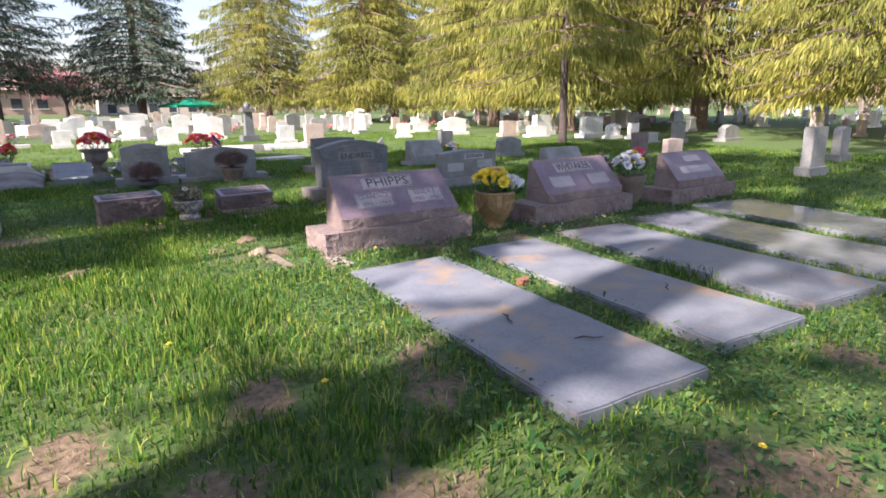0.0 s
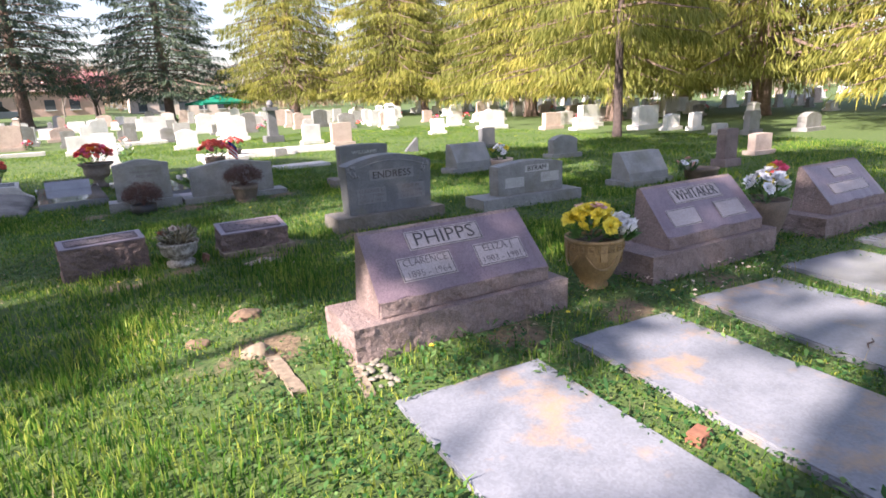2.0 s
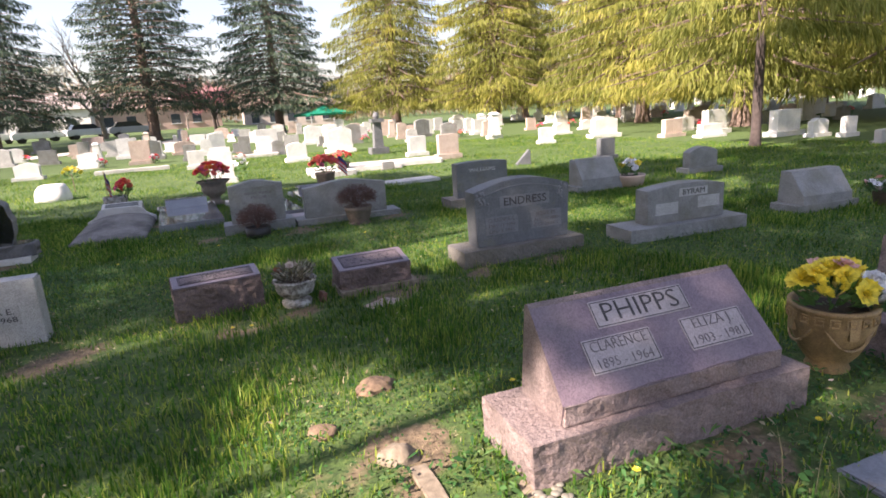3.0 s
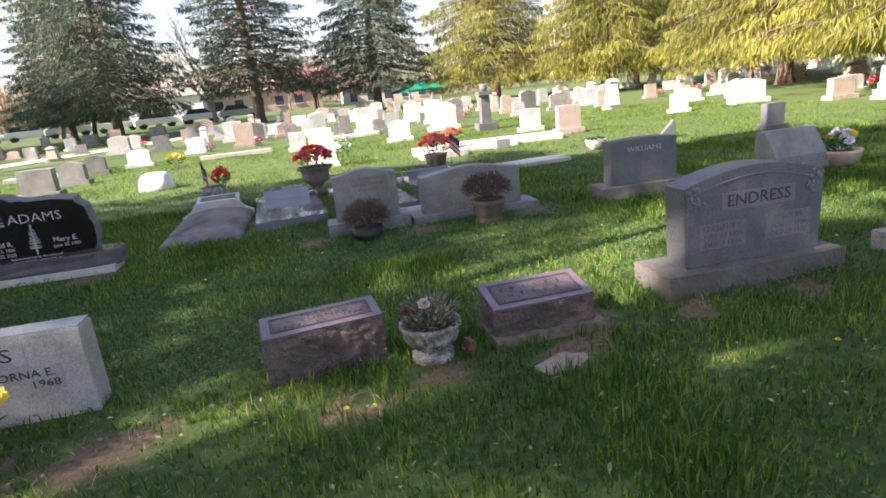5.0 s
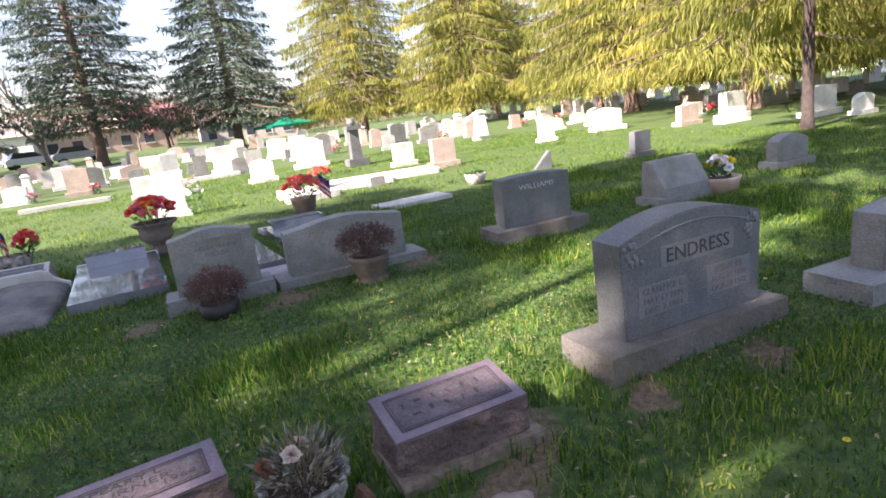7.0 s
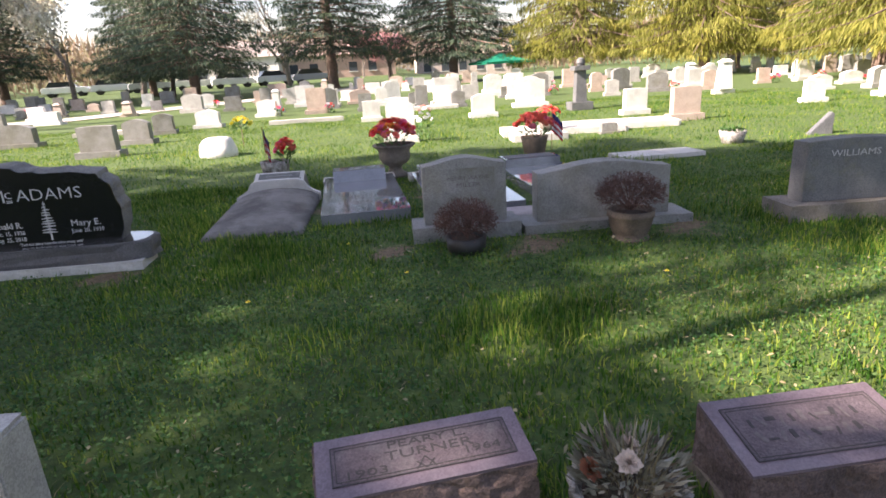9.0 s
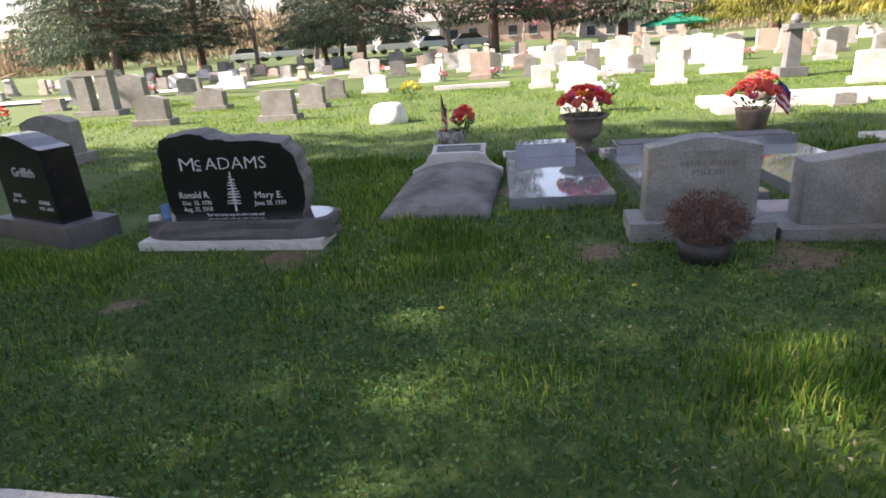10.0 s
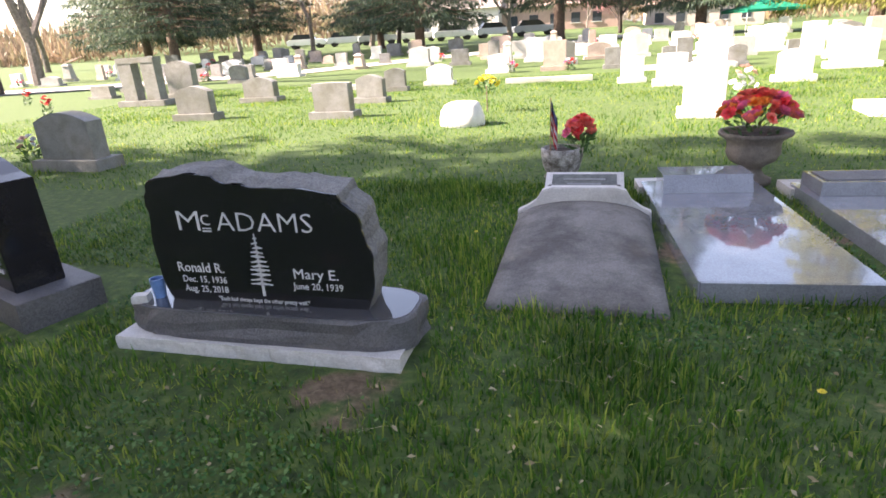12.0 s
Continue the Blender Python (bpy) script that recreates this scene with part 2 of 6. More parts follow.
def tri_mesh(name, verts, faces, mat):
    """A mesh from numpy arrays: verts (n,3), faces (k,3 or 4)."""
    me = bpy.data.meshes.new(name)
    n, k = len(faces), faces.shape[1]
    me.vertices.add(len(verts))
    me.vertices.foreach_set("co", verts.astype(np.float32).ravel())
    me.loops.add(n * k)
    me.loops.foreach_set("vertex_index", faces.astype(np.int32).ravel())
    me.polygons.add(n)
    me.polygons.foreach_set("loop_start", np.arange(0, n * k, k, dtype=np.int32))
    me.update(calc_edges=True)
    me.materials.append(mat)
    return me


def block(w, d, h, cuts=0, amp=0.0, rough_sides="fblr", bevel=0.006, seed=0, top_w=None, top_d=None, back=0.0, taper_front=0.0):
    """A stone block on z=0, front at -y. Sides named in rough_sides are rock-pitched; top_w and top_d taper it; back moves the top to +y."""
    bm = bmesh.new()
    bmesh.ops.create_cube(bm, size=1)
    if bevel and not cuts:
        bmesh.ops.bevel(bm, geom=bm.edges[:], offset=bevel, segments=2, affect='EDGES')
        bmesh.ops.scale(bm, vec=(1, 1, 1), verts=bm.verts)
    if cuts:
        long_ = min(6, round(w / h) - 1) if amp else 0
        if long_ > 0:
            cuts = max(6, cuts * 2 // 3)
            bmesh.ops.subdivide_edges(bm, edges=[e for e in bm.edges if abs(e.verts[0].co.x - e.verts[1].co.x) > 0.5], cuts=long_, use_grid_fill=True)
        bmesh.ops.subdivide_edges(bm, edges=bm.edges[:], cuts=cuts, use_grid_fill=True)
    tw = w if top_w is None else top_w
    td = d if top_d is None else top_d
    for v in bm.verts:
        u = v.co.z + 0.5
        x, y = v.co.x, v.co.y
        ww, dd = w + (tw - w) * u, d + (td - d) * u
        p = Vector((x * ww, y * dd + back * u, u * h))
        if amp:
            inner_z = 0.02 < u < 0.98
            k = 0.7 * noise.noise(Vector((p.x * 11 + seed, p.y * 11, p.z * 11))) + 0.5 * noise.noise(Vector((p.x * 25, p.y * 25 + seed, p.z * 25)))
            a = amp * (1.0 if inner_z else 0.35)
            if y < -0.49 and "f" in rough_sides:
                p.y += a * k
            if y > 0.49 and "b" in rough_sides:
                p.y += a * k
            if x < -0.49 and "l" in rough_sides:
                p.x += a * k
            if x > 0.49 and "r" in rough_sides:
                p.x += a * k
        v.co = p
    return bm


def profile_prism(points, depth, y0=0.0, bevel=0.006):
    """An upright slab with the outline points (x, z), its front at y0 and its back at y0+depth."""
    bm = bmesh.new()
    vs = [bm.verts.new((x, y0, z)) for x, z in points]
    f = bm.faces.new(vs)
    r = bmesh.ops.extrude_face_region(bm, geom=[f])
    for v in r["geom"]:
        if isinstance(v, bmesh.types.BMVert):
            v.co.y += depth
    bmesh.ops.recalc_face_normals(bm, faces=bm.faces[:])
    if bevel:
        es = [e for e in bm.edges if abs(e.verts[0].co.y - e.verts[1].co.y) < 1e-6]
        bmesh.ops.bevel(bm, geom=es, offset=bevel, segments=2, affect='EDGES')
    return bm


def lathe(profile, seg=28, wob=0.0, flutes=0):
    """A turned body from (radius, z) pairs."""
    bm = bmesh.new()
    rings = []
    for r, z in profile:
        ring = []
        for i in range(seg):
            a = 2 * math.pi * i / seg
            rr = r * (1 + wob * noise.noise(Vector((math.cos(a) * 2, math.sin(a) * 2, z * 8))) + (0.035 * math.cos(a * flutes) if flutes else 0))
            ring.append(bm.verts.new((rr * math.cos(a), rr * math.sin(a), z)))
        rings.append(ring)
    for a, b in zip(rings, rings[1:]):
        for i in range(seg):
            bm.faces.new((a[i], a[(i + 1) % seg], b[(i + 1) % seg], b[i]))
    bm.faces.new(rings[0][::-1])
    bm.faces.new(rings[-1])
    return bm


def tube(bm, pts, radii, seg=6):
    """A tapered tube along pts in bm."""
    rings = []
    for i, p in enumerate(pts):
        p = Vector(p)
        d = (Vector(pts[min(i + 1, len(pts) - 1)]) - Vector(pts[max(i - 1, 0)])).normalized()
        a = d.orthogonal().normalized()
        b = d.cross(a)
        rings.append([bm.verts.new(p + radii[i] * (a * math.cos(t) + b * math.sin(t))) for t in [2 * math.pi * k / seg for k in range(seg)]])
    for r, s in zip(rings, rings[1:]):
        for k in range(seg):
            bm.faces.new((r[k], r[(k + 1) % seg], s[(k + 1) % seg], s[k]))
    bm.faces.new(rings[-1])


def lettering(body, size, mat, parent, m, name="lettering", width=None, extrude=0.0012, spacing=1.0, offset=0.0):
    """Cut or etched words as a mesh of their own; m puts their plane, the text's middle at its origin."""
    cu = bpy.data.curves.new(name, 'FONT')
    cu.body, cu.size, cu.extrude, cu.align_x, cu.align_y = body, size, extrude, 'CENTER', 'CENTER'
    cu.space_character, cu.offset, cu.resolution_u = spacing, offset, 2
    tmp = new("tmp", cu)
    bpy.context.view_layer.update()
    me = bpy.data.meshes.new_from_object(tmp.evaluated_get(bpy.context.evaluated_depsgraph_get()))
    bpy.data.objects.remove(tmp)
    co = np.zeros(len(me.vertices) * 3, np.float32)
    me.vertices.foreach_get("co", co)
    co = co.reshape(-1, 3)
    if width:
        co[:, 0] *= width / (co[:, 0].max() - co[:, 0].min())
    me.vertices.foreach_set("co", co.ravel())
    if size < 0.035:
        me.materials.clear()
        me.materials.append(mat)
        return tagged(part(name, me, mat, parent, m=m), kind="stuff")
    # cut the word into its letters, wherever its outline leaves a gap along the line
    faces = [tuple(f.vertices) for f in me.polygons]
    bpy.data.meshes.remove(me)
    spans = sorted((min(co[q][0] for q in f), max(co[q][0] for q in f)) for f in faces)
    gaps, end = [], spans[0][1]
    for a, b in spans:
        if a > end + 1e-4:
            gaps.append((a + end) / 2)
        end = max(end, b)
    for k in range(len(gaps) + 1):
        piece = bmesh.new()
        index = {}
        lo, hi = (gaps[k - 1] if k else -1e9), (gaps[k] if k < len(gaps) else 1e9)
        for f in faces:
            if lo < sum(co[q][0] for q in f) / len(f) < hi:
                for q in f:
                    if q not in index:
                        index[q] = piece.verts.new(co[q])
                piece.faces.new([index[q] for q in f])
        part("letter", piece, mat, parent, m=m)
    return None


def face_pose(x, y, z, lean=0.0):
    """The plane of a front face at -y that leans back by lean degrees: text x to the right, y up."""
    return pose(x, y, z, 90 - lean, 0, 0)


# ---- ground ----
def ground_z(x, y):
    """Falls a little to the south, dips between the rows, rises gently far off to the north-west, with small swells."""
    d = math.hypot(x, y - 5)
    w = min(1, max(0, (14 - x) / 12))
    far = max(0, d - 28) * 0.015 * w
    swell = 0.02 * noise.noise(Vector((x * 0.35, y * 0.35, 0)))
    return min(far, 6.0) + swell * (0.6 if -2 < y < 12 else 1.0) + row_level(x, y)


LEVELS = ((-9.0, -0.3), (1.4, -0.055), (3.7, -0.015), (4.4, 0.015), (5.6, -0.045), (7.1, -0.075), (8.6, -0.02), (10.2, -0.025), (12.0, 0.0))


def row_level(x, y):
    """The lawn's level along the walk, row by row; the dips end to the east."""
    if y >= 12.0:
        return 0.0
    for (a, p), (b, q) in zip(LEVELS, LEVELS[1:]):
        if y < b:
            u = max(0.0, (y - a) / (b - a))
            z = p + (q - p) * u
            return z * min(1.0, max(0.1, (4.6 - x) / 2.4)) if y > 4.4 else z
    return 0.0


def axis(edges, step):
    out, p = [], edges[0]
    for lo, hi, s in edges[1]:
        v = lo
        while v < hi - 1e-6:
            out.append(v)
            v += s
    return out + [edges[2]]


gx = axis((0, [(-1500, -100, 200), (-100, -40, 10), (-40, -8, 2), (-8, 12, 0.2), (12, 60, 3), (60, 100, 10), (100, 1500, 200)], 1500), 0)
gy = axis((0, [(-1500, -100, 200), (-100, -20, 10), (-20, -2, 2), (-2, 18, 0.2), (18, 60, 2), (60, 120, 10), (120, 1500, 200)], 1500), 0)
gv = np.array([(x, y, ground_z(x, y)) for y in gy for x in gx])
nx = len(gx)
gf = np.array([(j * nx + i, j * nx + i + 1, (j + 1) * nx + i + 1, (j + 1) * nx + i) for j in range(len(gy) - 1) for i in range(nx - 1)])
ground = tagged(new("ground", tri_mesh("ground", gv, gf, LAWN)), "green spring lawn with bare earth patches", "ground", kind="structure")
# bare earth: worn places round the stones and thin spots
BARE_SPOTS = [(0.62, 2.3, 0.26), (-0.15, 2.25, 0.3), (1.32, 2.3, 0.2), (0.75, 1.35, 0.3), (0.2, 1.7, 0.3), (1.2, 1.95, 0.25), (0.95, 4.65, 0.2), (1.25, 4.3, 0.2), (1.95, 0.8, 0.4), (3.1, 1.1, 0.22), (3.7, 0.9, 0.22), (1.35, 4.75, 0.3), (-0.5, 6.9, 0.4), (-1.1, 6.75, 0.45), (0.65, 6.85, 0.25), (1.15, 7.0, 0.25), (2.28, 7.3, 0.2), (1.9, 7.0, 0.28),
              (2.75, 7.15, 0.22), (3.5, 7.1, 0.2), (0.45, 10.3, 0.3), (1.6, 10.15, 0.35), (2.9, 10.3, 0.35), (-1.7, 10.2, 0.3), (-0.25, 11.9, 0.25), (0.85, 12.2, 0.2), (2.6, 4.1, 0.3), (3.4, 4.0, 0.3), (4.3, 4.0, 0.3), (-2.4, 9.4, 0.2)]


def bare_at(p):
    """How bare the plan points p are, 0 to 1."""
    out = np.zeros(len(p))
    for x, y, r in BARE_SPOTS:
        out = np.maximum(out, np.clip(1.15 - np.hypot(p[:, 0] - x, p[:, 1] - y) / r + 0.25 * np.sin(p[:, 0] * 23 + 3 * np.sin(p[:, 1] * 17)), 0, 1))
    return out


_bare = ground.data.attributes.new("bare", 'FLOAT', 'POINT')
_bare.data.foreach_set("value", (bare_at(gv[:, :2]) * 0.75).astype(np.float32))
ground.data.polygons.foreach_set("use_smooth", [True] * len(ground.data.polygons))

FOOT = []   # plan rectangles kept free of grass blades: x0, x1, y0, y1


def foot(x0, x1, y0, y1, pad=0.0):
    FOOT.append((x0 - pad, x1 + pad, y0 - pad, y1 + pad))


# ---- slabs over the graves, south row ----
def grave_slab(x, y, w, d, top, mat, label, turn=-3.0):
    """A slab with its middle at x, y; its north end turned a little to the east."""
    g = empty("grave_slab", pose(x, y, top - 0.2, 0, 0, turn), label, "grave slab", "slabs in front of the slant stones")
    bm = block(w, d, 0.2, bevel=0.0)
    bmesh.ops.subdivide_edges(bm, edges=bm.edges[:], cuts=14, use_grid_fill=True)
    for v in bm.verts:
        k = noise.noise(Vector((v.co.x * 5 + x, v.co.y * 5, 1.7)))
        if v.co.z > 0.19:
            v.co.z += 0.003 * k
        if abs(abs(v.co.x) - w / 2) < 1e-4:
            v.co.x += 0.006 * k
        if abs(abs(v.co.y) - d / 2) < 1e-4:
            v.co.y += 0.008 * k
    sharp = [e for e in bm.edges if len(e.link_faces) == 2 and e.calc_face_angle() > 1.0]
    bmesh.ops.bevel(bm, geom=sharp, offset=0.009, segments=2, affect='EDGES')
    part("slab", bm, mat, g)
    foot(x - w / 2 + 0.03, x + w / 2 - 0.03, y - d / 2 + 0.02, y + d / 2 - 0.02)
    return g


grave_slab(1.975, 2.58, 0.80, 2.40, 0.008, SLAB, "weathered grey concrete grave slab with rusty stains")
grave_slab(3.045, 2.65, 0.74, 2.38, 0.004, SLAB, "weathered grey concrete grave slab")
grave_slab(4.10, 2.66, 0.82, 2.38, 0.006, SLAB, "weathered grey concrete grave slab", -5)
grave_slab(5.17, 2.72, 0.84, 2.36, 0.012, GLOSS_SLAB, "smooth grey stone grave ledger reflecting the sky", -7)
grave_slab(6.35, 2.75, 0.96, 2.36, 0.02, GLOSS_SLAB, "smooth grey stone grave ledger reflecting the sky", -8)

# ---- slant stones, south row ----
def slant_stone(x0, x1, front, base_x, base_h, h, depth, mats, label, words, top_back=0.345):
    """A slant-faced die on a rock-pitched base. words: rows of (text, size, dx, up-the-face fraction, width, panel width, panel height)."""
    face, rough, pale = mats
    cx = (x0 + x1) / 2
    g = empty("slant_gravestone", pose(cx, front, 0), label, "gravestone", "slant stones")
    w = x1 - x0
    bx0, bx1 = base_x
    base = block(bx1 - bx0, depth + 0.09, base_h + 0.12, cuts=18, amp=0.016, seed=x0)
    part("base", base, rough, g, "rock-pitched granite base", pose((bx0 + bx1) / 2 - cx, (depth + 0.09) / 2, -0.12))
    # die: side outline in (y, z), swept across the width
    nose, dz = 0.09, h - base_h
    outline = [(0.075, 0), (0.065, nose), (top_back, dz - 0.015), (top_back + 0.025, dz), (depth + 0.035, dz - 0.012), (depth + 0.045, 0)]
    bm = bmesh.new()
    n = 14
    cols = []
    for i in range(n + 1):
        x = -w / 2 + w * i / n
        lean = 0.02 * (1 if i == 0 else -1 if i == n else 0)
        cols.append([bm.verts.new((x + (lean if k in (2, 3, 4) else 0), y, z + base_h)) for k, (y, z) in enumerate(outline)])
    for a, b in zip(cols, cols[1:]):
        for k in range(len(outline)):
            j = (k + 1) % len(outline)
            bm.faces.new((a[k], b[k], b[j], a[j]))
    bm.faces.new(cols[0][::-1])
    bm.faces.new(cols[-1])
    bmesh.ops.recalc_face_normals(bm, faces=bm.faces[:])
    for v in bm.verts:
        k = noise.noise(v.co * 17 + Vector((x0, 0, 0)))
        if v.co.z < base_h + nose + 0.005 and v.co.y < 0.1:
            v.co.y += 0.02 * k
            v.co.z += 0.012 * k * (v.co.z > base_h + 0.02)
        if v.co.z > h - 0.04 and v.co.y > top_back + 0.03:
            v.co.z += 0.012 * k
    die = part("die", bm, face, g)
    # rock-pitched nose strip, proud of the polished face
    strip = block(w * 0.995, 0.03, nose * 0.92, cuts=11, amp=0.014, seed=x0 + 3)
    part("nose", strip, rough, die, "rock-pitched lower edge", pose(0, 0.07, base_h + 0.004))
    die.data.materials.append(rough)
    for f in die.data.polygons:
        if abs(f.normal.x) > 0.8 or f.normal.z > 0.8:
            f.material_index = 1
    y0, z0 = 0.065, base_h + nose
    ly, lz = top_back - 0.065, dz - 0.015 - nose
    L = math.hypot(ly, lz)
    lean = math.degrees(math.atan2(ly, lz))
    nrm = Vector((0, -lz, ly)).normalized()
    for text, size, dx, u, width, pw, ph in words:
        p = Vector((dx, y0 + ly * u, z0 + lz * u))
        if pw:
            pn = block(pw, ph, 0.003, bevel=0)
            q = p + nrm * 0.0012
            panel = part("panel", pn, pale, g, "pale steeled name panel", Matrix.Translation(q) @ pose(0, 0, 0, 90 - lean))
            fr = bmesh.new()
            for sx, sy, fw, fh in ((0, ph / 2 - 0.008, pw - 0.012, 0.0035), (0, -ph / 2 + 0.008, pw - 0.012, 0.0035), (pw / 2 - 0.008, 0, 0.0035, ph - 0.012), (-pw / 2 + 0.008, 0, 0.0035, ph - 0.012)):
                r = bmesh.ops.create_cube(fr, size=1)
                bmesh.ops.transform(fr, matrix=Matrix.Translation((sx, sy, 0)) @ Matrix.Diagonal((fw, fh, 0.002, 1)), verts=r["verts"])
            part("border", fr, LETTER_DARK, panel, m=Matrix.Translation((0, 0, 0.003)))
        if text:
            q = p + nrm * 0.0055
            lettering(text, size, LETTER_DARK if size > 0.1 else LETTER_SOFT, g, Matrix.Translation(q) @ pose(0, 0, 0, 90 - lean), width=width, offset=-0.0012)
    foot(bx0, bx1, front, front + depth + 0.09)
    return g


slant_stone(1.80, 2.94, 4.215, (1.63, 3.05), 0.20, 0.61, 0.35, (PINK, PINK_ROUGH, PINK_PALE), "mauve granite slant stone on a rock-pitched base", [
    ("PHIPPS", 0.125, -0.03, 0.79, 0.40, 0.50, 0.125), ("", 0, -0.215, 0.375, 0, 0.345, 0.15), ("", 0, 0.29, 0.375, 0, 0.345, 0.15),
    ("CLARENCE", 0.066, -0.215, 0.465, 0.28, 0, 0), ("1895 - 1964", 0.06, -0.215, 0.285, 0.27, 0, 0),
    ("ELIZA J.", 0.066, 0.29, 0.465, 0.22, 0, 0), ("1903 - 1981", 0.06, 0.29, 0.285, 0.27, 0, 0)])
slant_stone(4.02, 5.12, 4.19, (3.80, 5.24), 0.20, 0.61, 0.35, (PINK, PINK_ROUGH, PINK_PALE), "mauve granite slant stone beside flower pots", [
    ("WHITAKER", 0.13, 0.0, 0.76, 0.48, 0.56, 0.135), ("", 0.06, -0.27, 0.33, 0.2, 0.32, 0.15), ("", 0.06, 0.27, 0.33, 0.2, 0.32, 0.15)])
slant_stone(6.05, 7.02, 4.14, (5.88, 7.16), 0.18, 0.58, 0.35, (PINK, PINK_ROUGH, PINK_PALE), "mauve granite slant stone with a sunlit panel", [
    ("", 0.1, 0.05, 0.76, 0.4, 0.34, 0.11), ("", 0.1, 0.0, 0.36, 0.4, 0.62, 0.12)])

EDGING = plain("weathered_edging_stone", (0.19, 0.15, 0.105), 0.9, 0.4, 25, bumps=0.4)
EDGING_PALE = plain("pale_field_stone", (0.30, 0.23, 0.185), 0.9, 0.3, 25, bumps=0.4)
# ---- edging and pebbles in front of the first slant stone ----
tagged(part("edging_stone", block(0.07, 0.46, 0.09, cuts=7, amp=0.025, seed=3), EDGING, m=pose(1.285, 4.32, -0.06, 0, 2, 2)), "buff edging stone sunk in the grass", "edging")
tagged(part("edging_stone", block(0.05, 0.40, 0.08, cuts=7, amp=0.02, seed=4), EDGING, m=pose(1.60, 4.10, -0.066, 0, -2, -8)), "buff edging stone beside river pebbles", "edging")
foot(1.25, 1.33, 4.1, 4.6)
foot(1.58, 1.76, 3.92, 4.26)
_pr = random.Random(5)
bm = bmesh.new()
bmesh.ops.create_icosphere(bm, subdivisions=2, radius=0.02)
for q in bm.verts:
    q.co.z *= 0.6
    q.co.x *= 1.25
_peb = mesh_from(bm, "pebble", PEBBLE, True)
for k in range(34):
    tagged(part("pebble", _peb, None, m=pose(_pr.uniform(1.62, 1.74), _pr.uniform(3.93, 4.25), 0.012 + 0.008 * _pr.random(), 0, 0, _pr.uniform(0, 360)) @ Matrix.Scale(_pr.uniform(0.5, 0.95), 4)), "smooth pale river pebble in the strip", "pebble", "pebbles by the base")

# ---- clods, a brick piece and a sunk stone in the grass ----
CLOD = plain("dry_earth_clod", (0.16, 0.105, 0.065), 0.95, 0.45, 22, bumps=0.8)


def lump(name, x, y, rx, ry, h, mat, label, category, seed):
    """An uneven rounded lump half sunk in the lawn."""
    bm = bmesh.new()
    bmesh.ops.create_icosphere(bm, subdivisions=3, radius=1)
    for q in bm.verts:
        k = 1 + 0.28 * noise.noise(q.co * 1.7 + Vector((seed, 0, 0))) + 0.10 * noise.noise(q.co * 5 + Vector((0, seed, 0)))
        q.co = Vector((q.co.x * rx * k, q.co.y * ry * k, q.co.z * h * k))
    return tagged(part(name, bm, mat, m=pose(x, y, ground_z(x, y) - 0.01, 0, 0, 40 * seed), smooth=True), label, category)


lump("earth_clod", 1.33, 5.42, 0.13, 0.10, 0.055, CLOD, "brown clod of dry earth on the lawn", "clod", 1)
lump("earth_clod", -0.07, 4.86, 0.14, 0.10, 0.05, CLOD, "brown clod of dry earth on the lawn", "clod", 2)
lump("earth_clod", 0.98, 5.05, 0.09, 0.07, 0.04, CLOD, "small clod of dry earth", "clod", 3)
lump("field_stone", 1.235, 4.66, 0.085, 0.07, 0.075, EDGING, "buff rounded stone at the edging's end", "stone", 4)
tagged(part("brick_piece", block(0.10, 0.06, 0.05, cuts=4, amp=0.012, seed=6), plain("worn_red_brick", (0.20, 0.085, 0.05), 0.9, 0.35), m=pose(2.52, 2.88, ground_z(2.52, 2.88) - 0.005, 0, 0, 12)), "broken piece of red brick in the weeds", "brick")

